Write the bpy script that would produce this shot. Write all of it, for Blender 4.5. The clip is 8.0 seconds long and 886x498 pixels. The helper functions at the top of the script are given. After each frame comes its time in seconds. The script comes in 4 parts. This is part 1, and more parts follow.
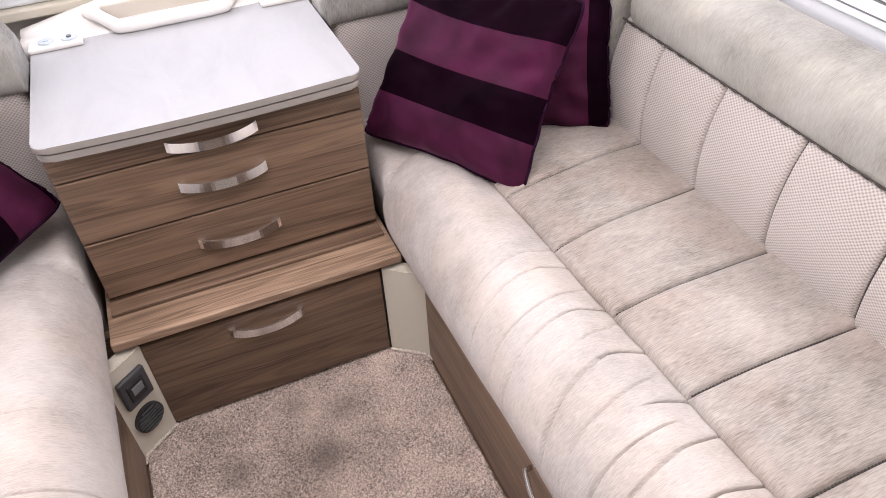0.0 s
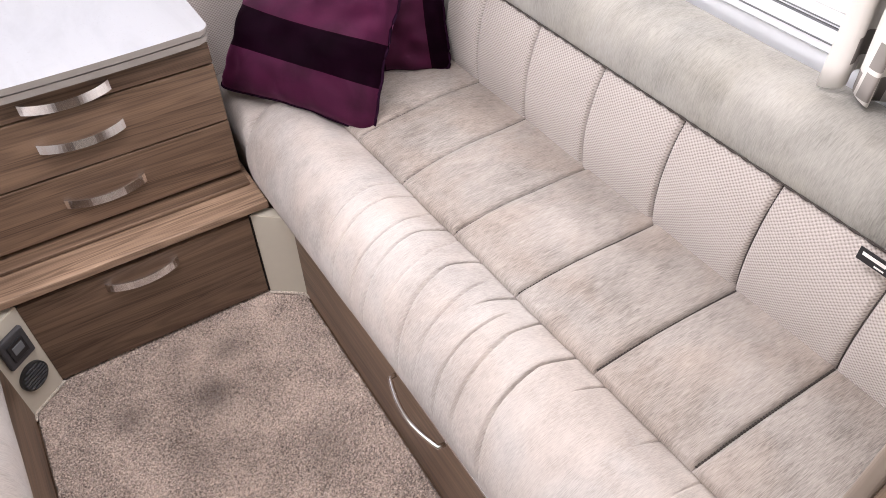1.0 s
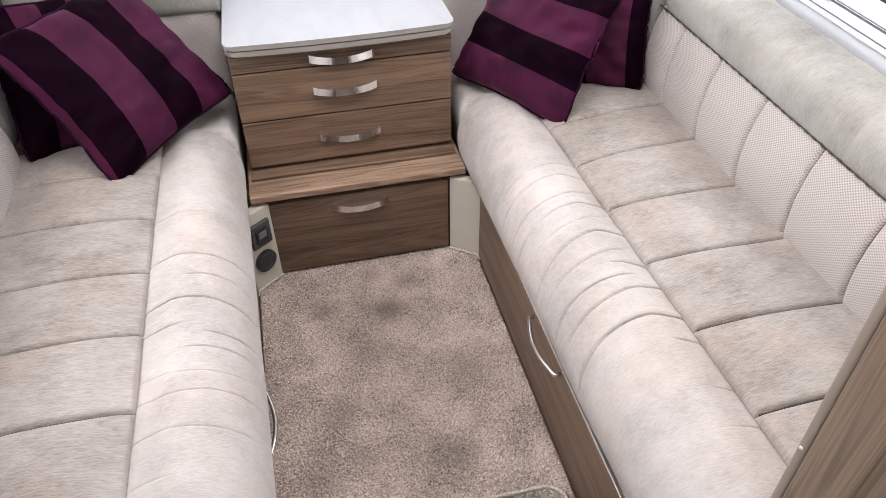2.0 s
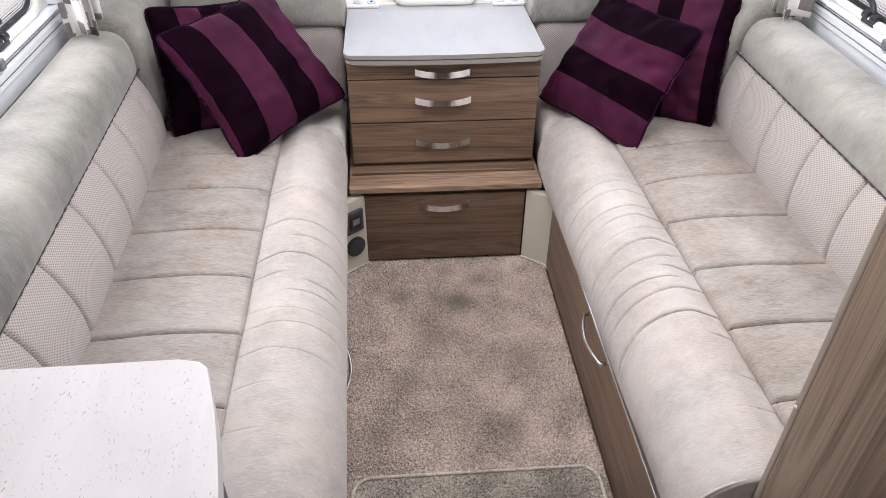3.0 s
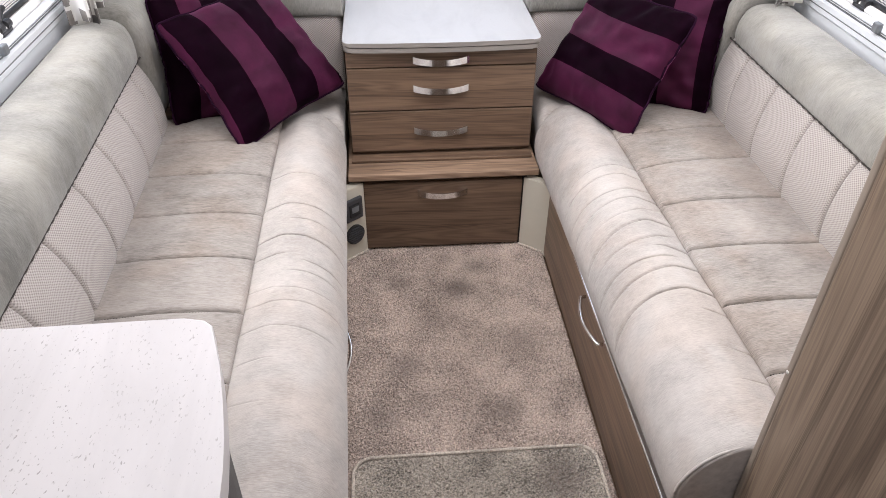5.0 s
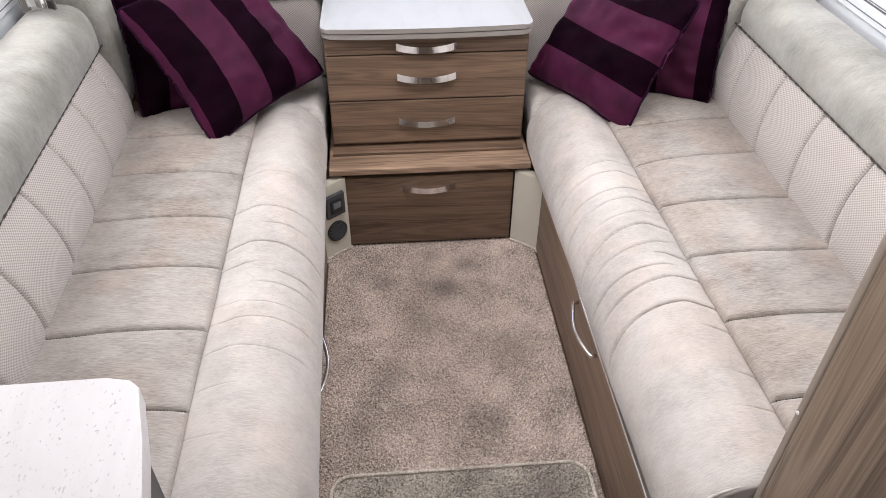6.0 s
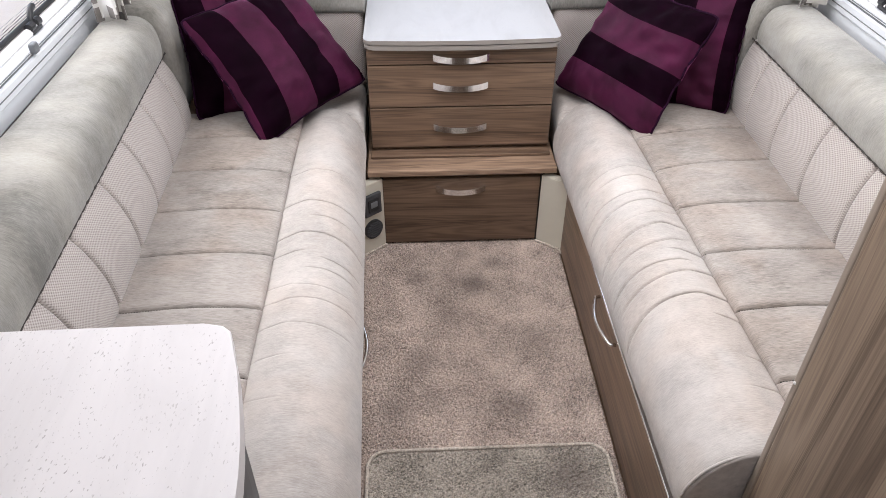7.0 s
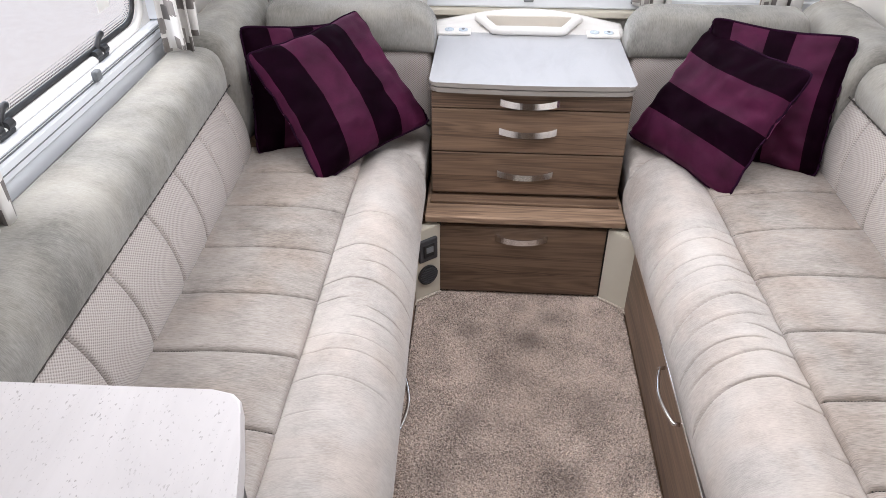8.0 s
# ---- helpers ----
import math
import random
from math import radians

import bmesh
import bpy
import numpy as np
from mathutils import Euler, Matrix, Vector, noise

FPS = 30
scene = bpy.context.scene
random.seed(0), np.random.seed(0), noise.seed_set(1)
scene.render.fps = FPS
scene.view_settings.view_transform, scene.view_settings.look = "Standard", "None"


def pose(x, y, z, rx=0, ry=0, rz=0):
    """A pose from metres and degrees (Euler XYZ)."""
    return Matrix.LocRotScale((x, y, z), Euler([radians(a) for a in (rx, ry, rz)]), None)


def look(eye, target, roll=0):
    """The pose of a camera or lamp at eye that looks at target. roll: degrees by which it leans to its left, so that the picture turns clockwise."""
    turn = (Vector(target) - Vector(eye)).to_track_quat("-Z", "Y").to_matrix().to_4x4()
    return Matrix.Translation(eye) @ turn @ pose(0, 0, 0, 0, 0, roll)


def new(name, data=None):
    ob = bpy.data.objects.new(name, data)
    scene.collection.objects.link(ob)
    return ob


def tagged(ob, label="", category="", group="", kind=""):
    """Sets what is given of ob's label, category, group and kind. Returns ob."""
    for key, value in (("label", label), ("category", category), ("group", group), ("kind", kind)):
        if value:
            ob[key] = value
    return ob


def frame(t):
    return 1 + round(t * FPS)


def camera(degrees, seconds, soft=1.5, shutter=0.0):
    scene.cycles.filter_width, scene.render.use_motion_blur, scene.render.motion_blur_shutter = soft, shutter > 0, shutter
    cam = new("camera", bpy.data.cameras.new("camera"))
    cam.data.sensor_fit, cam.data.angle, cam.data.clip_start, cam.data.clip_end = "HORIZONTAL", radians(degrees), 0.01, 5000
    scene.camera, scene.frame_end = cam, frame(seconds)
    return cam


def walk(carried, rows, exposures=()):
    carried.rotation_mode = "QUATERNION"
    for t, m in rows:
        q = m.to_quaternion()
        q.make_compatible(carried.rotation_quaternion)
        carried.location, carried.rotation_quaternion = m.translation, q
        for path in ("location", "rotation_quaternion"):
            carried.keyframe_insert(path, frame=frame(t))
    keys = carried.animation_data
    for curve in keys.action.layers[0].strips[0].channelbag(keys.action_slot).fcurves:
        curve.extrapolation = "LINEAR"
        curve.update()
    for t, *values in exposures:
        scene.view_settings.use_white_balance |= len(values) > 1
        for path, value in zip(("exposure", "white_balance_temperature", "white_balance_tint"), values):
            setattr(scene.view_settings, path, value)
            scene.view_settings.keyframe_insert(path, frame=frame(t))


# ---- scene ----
cam = camera(63.0, 8.0, 0.8)
PATH = [
    (0, (-0.034, -1.112, 1.319), (0.507, 0.284, -0.007), -3.3),
    (0.3, (-0.002, -1.118, 1.306), (0.714, 0.138, -0.040), -1.8),
    (0.5, (0.008, -1.154, 1.31), (0.791, 0.066, -0.069), -1.1),
    (0.7, (0.010, -1.180, 1.330), (0.798, -0.020, -0.068), -0.9),
    (1, (-0.014, -1.276, 1.37), (0.724, -0.07, -0.044), -1.1),
    (1.5, (-0.046, -1.459, 1.419), (0.498, -0.111, 0.045), -1.6),
    (2, (-0.13, -1.625, 1.451), (0.196, -0.153, 0.136), -0.9),
    (2.2, (-0.149, -1.686, 1.458), (0.105, -0.188, 0.158), -0.6),
    (3.3, (-0.164, -1.924, 1.495), (-0.044, -0.316, 0.312), 0.6),
    (3.5, (-0.172, -1.944, 1.499), (-0.045, -0.326, 0.332), 0.6),
    (4, (-0.169, -1.967, 1.496), (-0.052, -0.34, 0.339), 0.3),
    (4.5, (-0.169, -1.951, 1.486), (-0.042, -0.342, 0.306), 0.4),
    (4.7, (-0.165, -1.944, 1.475), (-0.038, -0.342, 0.284), 0.3),
    (5.8, (-0.128, -1.817, 1.448), (0.005, -0.273, 0.183), 0.4),
    (6, (-0.114, -1.791, 1.45), (0.016, -0.251, 0.18), 0.3),
    (6.5, (-0.13, -1.828, 1.472), (-0.019, -0.283, 0.208), 0.1),
    (7, (-0.149, -1.926, 1.499), (-0.078, -0.359, 0.259), -0.0),
    (7.3, (-0.159, -1.941, 1.495), (-0.115, -0.348, 0.274), -0.0),
    (7.5, (-0.151, -1.933, 1.494), (-0.129, -0.334, 0.292), -0.1),
    (7.7, (-0.141, -1.895, 1.489), (-0.143, -0.282, 0.291), 0.0),
    (8, (-0.125, -1.82, 1.466), (-0.231, -0.193, 0.307), 0.0),
]
walk(cam, [(t, look(eye, target, roll)) for t, eye, target, roll in PATH], [(0, 0.62, 6550, 20), (1.5, 0.56, 6450, 16), (2.1, 0.56, 6350, 14), (3.3, 0.42, 6300, 14), (4.5, 0.44, 6350, 14), (6.2, 0.52, 6350, 13), (8, 0.42, 6250, 13)])

# ---- world, sun, window light ----
world = bpy.data.worlds.new("sky")
scene.world = world
world.use_nodes = True
wn = world.node_tree
sky = wn.nodes.new("ShaderNodeTexSky")
sky.sky_type, sky.sun_disc = "NISHITA", False
sky.sun_elevation, sky.sun_rotation = radians(38), radians(285)
wn.links.new(sky.outputs[0], wn.nodes["Background"].inputs[0])
wn.nodes["Background"].inputs[1].default_value = 0.15
sun = new("sun", bpy.data.lights.new("sun", "SUN"))
sun.data.energy, sun.data.angle, sun.data.color = 2.0, radians(60), (1.0, 0.96, 0.92)
sun.matrix_world = look((-8, 1.2, 6.3), (0, -0.3, 0))


def window_light(name, eye, target, wide, high, watts, tint=(1.0, 0.98, 0.96)):
    """Daylight that comes in at an opening."""
    la = bpy.data.lights.new(name, "AREA")
    la.shape, la.size, la.size_y, la.energy, la.color = "RECTANGLE", wide, high, watts, tint
    new(name, la).matrix_world = look(eye, target)


window_light("daylight_side", (1.06, -0.38, 1.30), (0, -0.38, 0.9), 0.8, 0.26, 3.3)
window_light("daylight_side", (-1.06, -0.38, 1.30), (0, -0.38, 0.9), 0.8, 0.26, 3.0)
window_light("daylight_front", (0, 0.70, 1.15), (0, -0.4, 0.8), 1.5, 0.6, 3.2)
# two lamps added overhead at unseen roof openings; the rear one lifts the near seats
window_light("unseen_roof_light", (0.0, -0.60, 1.97), (0.0, -0.60, 0), 0.62, 0.90, 14.2)
window_light("unseen_roof_light", (0, -2.1, 1.97), (0, -2.1, 0), 0.6, 0.6, 3.8)


# ---- small builders ----
def thing(name, loc, label, category, group="", kind=""):
    ob = new(name)
    ob.location = loc
    ob.empty_display_size = 0.05
    return tagged(ob, label, category, group, kind)


def attach(ob, parent):
    ob.parent = parent
    if parent.type == "EMPTY":
        ob.matrix_parent_inverse = parent.matrix_basis.inverted()
    return ob


def part(name, bm, mat, parent=None, label="", smooth=False):
    me = bpy.data.meshes.new(name)
    bmesh.ops.recalc_face_normals(bm, faces=bm.faces)
    bm.to_mesh(me)
    bm.free()
    for m in (mat if isinstance(mat, (list, tuple)) else [mat]):
        me.materials.append(m)
    if smooth:
        me.polygons.foreach_set("use_smooth", [True] * len(me.polygons))
    ob = new(name, me)
    if parent:
        attach(ob, parent)
    return tagged(ob, label)


def add_box(bm, lo, hi, bevel=0.0, seg=2):
    geom = bmesh.ops.create_cube(bm, size=1.0)["verts"]
    lo, hi = Vector(lo), Vector(hi)
    for v in geom:
        v.co = Vector([(lo[i] + hi[i]) / 2 + v.co[i] * (hi[i] - lo[i]) for i in range(3)])
    if bevel:
        edges = list({e for v in geom for e in v.link_edges})
        bmesh.ops.bevel(bm, geom=edges, offset=bevel, segments=seg, profile=0.5, affect="EDGES")
    return bm


def box(name, lo, hi, mat, parent=None, bevel=0.002, label="", seg=2):
    return part(name, add_box(bmesh.new(), lo, hi, bevel, seg), mat, parent, label)


def add_prism(bm, outline, axis, a, b, bevel=0.0):
    """A closed outline of 2D points, drawn along an axis from a to b."""
    def at(p, w):
        return {"x": (w, p[0], p[1]), "y": (p[0], w, p[1]), "z": (p[0], p[1], w)}[axis]
    va = [bm.verts.new(at(p, a)) for p in outline]
    vb = [bm.verts.new(at(p, b)) for p in outline]
    n = len(outline)
    caps = [bm.faces.new(va), bm.faces.new(vb[::-1])]
    for i in range(n):
        bm.faces.new((va[i], vb[i], vb[(i + 1) % n], va[(i + 1) % n]))
    if bevel:
        edges = list({e for f in caps for e in f.edges})
        bmesh.ops.bevel(bm, geom=edges, offset=bevel, segments=2, profile=0.5, affect="EDGES")
    return bm


def add_tube(bm, pts, r, n=10, closed=False):
    """A round bar along points; r is a radius, or one for every point."""
    pts = [Vector(p) for p in pts]
    rings, m = [], len(pts)
    for i, p in enumerate(pts):
        a = pts[(i - 1) % m] if closed or i else pts[0]
        b = pts[(i + 1) % m] if closed or i < m - 1 else pts[-1]
        d = (b - a).normalized()
        side = d.cross(Vector((0, 0, 1)))
        if side.length < 0.05:
            side = d.cross(Vector((0, 1, 0)))
        side.normalize()
        up = side.cross(d)
        rr = r[i] if isinstance(r, (list, tuple)) else r
        rings.append([bm.verts.new(p + side * rr * math.cos(2 * math.pi * k / n) + up * rr * math.sin(2 * math.pi * k / n)) for k in range(n)])
    for i in range(m if closed else m - 1):
        q, w = rings[i], rings[(i + 1) % m]
        for k in range(n):
            bm.faces.new((q[k], q[(k + 1) % n], w[(k + 1) % n], w[k]))
    if not closed:
        bm.faces.new(rings[0])
        bm.faces.new(rings[-1][::-1])
    return bm


def add_cyl(bm, c, axis, r, h, n=24, r2=None):
    d = Vector(axis).normalized()
    c = Vector(c)
    return add_tube(bm, [c - d * h / 2, c + d * h / 2], [r, r if r2 is None else r2], n)


def spline(pts, n):
    """Points smoothly through those given (Catmull-Rom), n to a stretch."""
    p = [np.array(q, float) for q in pts]
    p = [2 * p[0] - p[1]] + p + [2 * p[-1] - p[-2]]
    out = []
    for i in range(1, len(p) - 2):
        for k in range(n):
            t = k / n
            out.append(0.5 * (2 * p[i] + (p[i + 1] - p[i - 1]) * t + (2 * p[i - 1] - 5 * p[i] + 4 * p[i + 1] - p[i + 2]) * t * t
                              + (3 * p[i] - p[i - 1] - 3 * p[i + 1] + p[i + 2]) * t ** 3))
    out.append(p[-2])
    return np.array(out)


def grid_faces(n, m, close=False):
    return [(i * m + j, i * m + (j + 1) % m, (i + 1) * m + (j + 1) % m, (i + 1) * m + j) for i in range(n - 1) for j in range(m if close else m - 1)]


def mesh_part(name, verts, faces, mat, parent=None, label="", smooth=True):
    me = bpy.data.meshes.new(name)
    me.from_pydata([tuple(v) for v in verts], [], faces)
    for m in (mat if isinstance(mat, (list, tuple)) else [mat]):
        me.materials.append(m)
    if smooth:
        me.polygons.foreach_set("use_smooth", [True] * len(me.polygons))
    me.update()
    bm = bmesh.new()
    bm.from_mesh(me)
    bmesh.ops.recalc_face_normals(bm, faces=bm.faces)
    bm.to_mesh(me)
    bm.free()
    ob = new(name, me)
    if parent:
        attach(ob, parent)
    return tagged(ob, label)


def pad(name, c00, c10, c11, c01, mat, parent, crown=0.006, drop=0.016, round_m=0.022, nu=18, nv=22, skirt=0.03, label="", wrinkle=0.0, seed=0, warp=None):
    """An upholstered panel over four corners, domed, with edges that roll down into its seams, on a block of foam."""
    c00, c10, c11, c01 = (np.array(c, float) for c in (c00, c10, c11, c01))
    nrm = np.cross(c10 - c00, c01 - c00)
    nrm /= np.linalg.norm(nrm)
    lu, lv = np.linalg.norm(c10 - c00), np.linalg.norm(c01 - c00)

    def ease(k, n, length):
        w = min(0.45, 2.2 * round_m / length)
        s = np.arange(n) / (n - 1)
        a = np.interp(s, [0, 0.28, 0.72, 1], [0, w, 1 - w, 1])
        return a

    us, vs = ease(0, nu, lu), ease(1, nv, lv)

    def edge(s, length):
        d = np.minimum(s, 1 - s) * length
        q = np.clip(d / round_m, 0, 1)
        return np.sqrt(1 - (1 - q) ** 2)

    verts = []
    for u in us:
        for v in vs:
            base = (c00 * (1 - u) + c10 * u) * (1 - v) + (c01 * (1 - u) + c11 * u) * v
            if warp:
                base = warp(base)
            h = drop * (edge(u, lu) * edge(v, lv) - 1) + crown * math.sin(math.pi * u) * math.sin(math.pi * v)
            if wrinkle:
                h += wrinkle * noise.noise(Vector((base[0] * 9 + seed, base[1] * 9, base[2] * 9)))
            verts.append(base + nrm * h)
    faces = grid_faces(nu, nv)
    rim = [j for j in range(nv)] + [i * nv + nv - 1 for i in range(1, nu)] + [(nu - 1) * nv + j for j in range(nv - 2, -1, -1)] + [i * nv for i in range(nu - 2, 0, -1)]
    start = len(verts)
    for k in rim:
        verts.append(verts[k] - nrm * skirt)
    m = len(rim)
    faces += [(rim[k], rim[(k + 1) % m], start + (k + 1) % m, start + k) for k in range(m)]
    faces.append(tuple(start + k for k in range(m)))
    return mesh_part(name, verts, faces, mat, parent, label)


# ---- materials ----
def material(name, rough=0.5, metal=0.0, color=(0.8, 0.8, 0.8)):
    m = bpy.data.materials.new(name)
    m.use_nodes = True
    b = m.node_tree.nodes["Principled BSDF"]
    b.inputs["Roughness"].default_value, b.inputs["Metallic"].default_value = rough, metal
    b.inputs["Base Color"].default_value = (*color, 1)
    return m, m.node_tree, b


def nd(nt, kind, **inputs):
    n = nt.nodes.new(kind)
    for k, v in inputs.items():
        n.inputs[k.replace("_", " ")].default_value = v
    return n


def coords(nt, scale=(1, 1, 1), turn=(0, 0, 0)):
    t = nt.nodes.new("ShaderNodeTexCoord")
    mp = nt.nodes.new("ShaderNodeMapping")
    mp.inputs["Scale"].default_value = scale
    mp.inputs["Rotation"].default_value = [radians(a) for a in turn]
    nt.links.new(t.outputs["Object"], mp.inputs["Vector"])
    return mp.outputs["Vector"]


def noise_tex(nt, vec, scale, detail=3.0, rough=0.5, distortion=0.0):
    n = nd(nt, "ShaderNodeTexNoise", Scale=scale, Detail=detail, Roughness=rough, Distortion=distortion)
    nt.links.new(vec, n.inputs["Vector"])
    return n.outputs["Fac"]


def ramp(nt, fac, stops):
    r = nt.nodes.new("ShaderNodeValToRGB")
    el = r.color_ramp.elements
    while len(el) < len(stops):
        el.new(0.5)
    for e, (p, c) in zip(el, stops):
        e.position, e.color = p, (*c, 1) if len(c) == 3 else c
    nt.links.new(fac, r.inputs["Fac"])
    return r.outputs["Color"]


def math_node(nt, op, a, b=None):
    n = nt.nodes.new("ShaderNodeMath")
    n.operation = op
    for i, v in enumerate((a, b)):
        if v is None:
            continue
        if isinstance(v, (int, float)):
            n.inputs[i].default_value = v
        else:
            nt.links.new(v, n.inputs[i])
    return n.outputs[0]


def mix(nt, fac, a, b, mode="MIX"):
    n = nt.nodes.new("ShaderNodeMix")
    n.data_type, n.blend_type = "RGBA", mode
    for key, v in (("Factor", fac), ("A", a), ("B", b)):
        sock = [s for s in n.inputs if s.name == key and s.type == ("VALUE" if key == "Factor" else "RGBA")][0]
        if isinstance(v, (int, float)):
            sock.default_value = v
        elif isinstance(v, tuple):
            sock.default_value = (*v, 1)
        else:
            nt.links.new(v, sock)
    return [s for s in n.outputs if s.type == "RGBA"][0]


def bump(nt, b, height, strength=0.3, dist=0.001):
    n = nd(nt, "ShaderNodeBump", Strength=strength, Distance=dist)
    nt.links.new(height, n.inputs["Height"])
    nt.links.new(n.outputs[0], b.inputs["Normal"])


def velour(name, streak, lo=(0.325, 0.300, 0.278), hi=(0.605, 0.565, 0.528), rib=0.40, patch=(14, 30, 14), weights=(0.42, 0.30), pink=(1.0, 0.95, 0.915)):
    """Brushed chenille: fine long ribs across, and streaky patches where the nap lies another way."""
    m, nt, b = material(name, 0.85)
    broad = noise_tex(nt, coords(nt), 4.5, 3, 0.55, 0.3)
    blot = noise_tex(nt, coords(nt, patch), 1.0, 6, 0.66)
    fine = noise_tex(nt, coords(nt, streak), 1.0, 2, 0.6)
    mid = noise_tex(nt, coords(nt, tuple(a * 0.36 for a in streak)), 1.0, 3, 0.65)
    rest = 1.34 - weights[0] - weights[1] - rib
    f = math_node(nt, "ADD", math_node(nt, "MULTIPLY", broad, weights[0]), math_node(nt, "MULTIPLY", blot, weights[1]))
    f = math_node(nt, "ADD", f, math_node(nt, "ADD", math_node(nt, "MULTIPLY", fine, rib), math_node(nt, "MULTIPLY", mid, rest)))
    c = ramp(nt, f, [(0.50, lo), (0.70, tuple(0.45 * p + 0.55 * q for p, q in zip(lo, hi))), (0.92, hi)])
    hue = noise_tex(nt, coords(nt), 7.0, 2, 0.5, 0.5)
    c = mix(nt, ramp(nt, hue, [(0.42, (0, 0, 0)), (0.62, (0.8, 0.8, 0.8))]), c, pink, "MULTIPLY")
    nt.links.new(c, b.inputs["Base Color"])
    b.inputs["Sheen Weight"].default_value = 0.25
    b.inputs["Sheen Roughness"].default_value = 0.4
    b.inputs["Specular IOR Level"].default_value = 0.1
    bump(nt, b, math_node(nt, "ADD", fine, math_node(nt, "MULTIPLY", mid, 0.5)), 0.45, 0.0009)
    return m


def woven(name, axes, pitch=0.0046):
    """A knitted spacer cloth: staggered cells in rows, a little uneven."""
    m, nt, b = material(name, 0.8)
    t = nt.nodes.new("ShaderNodeTexCoord")
    sep = nt.nodes.new("ShaderNodeSeparateXYZ")
    nt.links.new(t.outputs["Object"], sep.inputs[0])
    sway = math_node(nt, "MULTIPLY", noise_tex(nt, coords(nt), 60.0, 3, 0.6), 2.4)
    w = [math_node(nt, "SINE", math_node(nt, "ADD", math_node(nt, "MULTIPLY", sep.outputs[a], 2 * math.pi / (pitch * k)), sway)) for a, k in zip(axes, (1.7, 1.35))]
    dots = math_node(nt, "ADD", math_node(nt, "MULTIPLY", math_node(nt, "MULTIPLY", w[0], w[1]), 0.5), 0.5)
    fuzz = noise_tex(nt, coords(nt), 520.0, 3, 0.7)
    h = math_node(nt, "ADD", math_node(nt, "MULTIPLY", dots, 0.7), math_node(nt, "MULTIPLY", fuzz, 0.45))
    big = noise_tex(nt, coords(nt), 14.0, 3)
    c = ramp(nt, h, [(0.22, (0.215, 0.186, 0.168)), (0.55, (0.445, 0.402, 0.373)), (0.95, (0.59, 0.54, 0.50))])
    c = mix(nt, math_node(nt, "MULTIPLY", big, 0.35), c, (0.50, 0.455, 0.43))
    nt.links.new(c, b.inputs["Base Color"])
    b.inputs["Sheen Weight"].default_value = 0.2
    b.inputs["Specular IOR Level"].default_value = 0.2
    bump(nt, b, h, 0.8, 0.0014)
    return m


def timber(name, along, dark=(0.070, 0.042, 0.027), pale=(0.235, 0.152, 0.099)):
    """Printed elm laminate, its long grain along one axis."""
    m, nt, b = material(name, 0.42)
    k = {"x": (0.9, 17, 17), "y": (17, 0.9, 17), "z": (17, 17, 0.9)}[along]
    broad = noise_tex(nt, coords(nt, k), 1.0, 3, 0.5, 1.1)
    rings = math_node(nt, "SINE", math_node(nt, "MULTIPLY", broad, 64.0))
    fine = noise_tex(nt, coords(nt, tuple(a * (2.4 if a < 5 else 24) for a in k)), 1.0, 3, 0.6)
    pores = noise_tex(nt, coords(nt, tuple(a * (7.0 if a < 5 else 48) for a in k)), 1.0, 2, 0.6)
    f = math_node(nt, "ADD", math_node(nt, "MULTIPLY", broad, 0.50), math_node(nt, "ADD", math_node(nt, "MULTIPLY", rings, 0.062), math_node(nt, "MULTIPLY", fine, 0.34)))
    f = math_node(nt, "ADD", f, math_node(nt, "MULTIPLY", pores, 0.14))
    c = ramp(nt, f, [(0.33, dark), (0.48, tuple((a + c_) / 2 for a, c_ in zip(dark, pale))), (0.66, pale)])
    nt.links.new(c, b.inputs["Base Color"])
    nt.links.new(math_node(nt, "ADD", math_node(nt, "MULTIPLY", fine, 0.25), 0.3), b.inputs["Roughness"])
    bump(nt, b, fine, 0.12, 0.0004)
    return m


def speckled(name, base, fleck, rough=0.35, scale=160.0, stretch=(1, 1, 1), cut=0.36):
    """Laminate with a fine stone print: short flecks that gather in cloudy veins."""
    m, nt, b = material(name, rough)
    v = coords(nt, stretch)
    a = noise_tex(nt, v, scale, 2, 0.5)
    cloud = noise_tex(nt, v, scale * 0.12, 4, 0.6, 0.4)
    vein = noise_tex(nt, coords(nt, (stretch[0] * 9, stretch[1] * 3, 9)), 1.0, 5, 0.7, 0.6)
    f = math_node(nt, "ADD", a, math_node(nt, "MULTIPLY", math_node(nt, "SUBTRACT", cloud, 0.5), 0.28))
    c = ramp(nt, f, [(cut - 0.08, fleck), (cut, base)])
    c = mix(nt, ramp(nt, vein, [(0.42, (0, 0, 0)), (0.62, (0.7, 0.7, 0.7))]), c, tuple(0.89 * x for x in base), "MIX")
    nt.links.new(c, b.inputs["Base Color"])
    bump(nt, b, a, 0.05, 0.0003)
    return m


def velvet(name, lo, hi, sheen, spec=0.15):
    m, nt, b = material(name, 0.7)
    f = noise_tex(nt, coords(nt, (1, 1, 1)), 11.0, 3, 0.55, 0.4)
    g = noise_tex(nt, coords(nt, (1, 1, 1)), 900.0, 2, 0.5)
    c = ramp(nt, math_node(nt, "ADD", math_node(nt, "MULTIPLY", f, 0.8), math_node(nt, "MULTIPLY", g, 0.2)), [(0.3, lo), (0.72, hi)])
    nt.links.new(c, b.inputs["Base Color"])
    b.inputs["Sheen Weight"].default_value = sheen
    b.inputs["Sheen Roughness"].default_value = 0.35
    b.inputs["Sheen Tint"].default_value = (0.80, 0.20, 0.52, 1)
    b.inputs["Specular IOR Level"].default_value = spec
    bump(nt, b, g, 0.25, 0.0006)
    return m


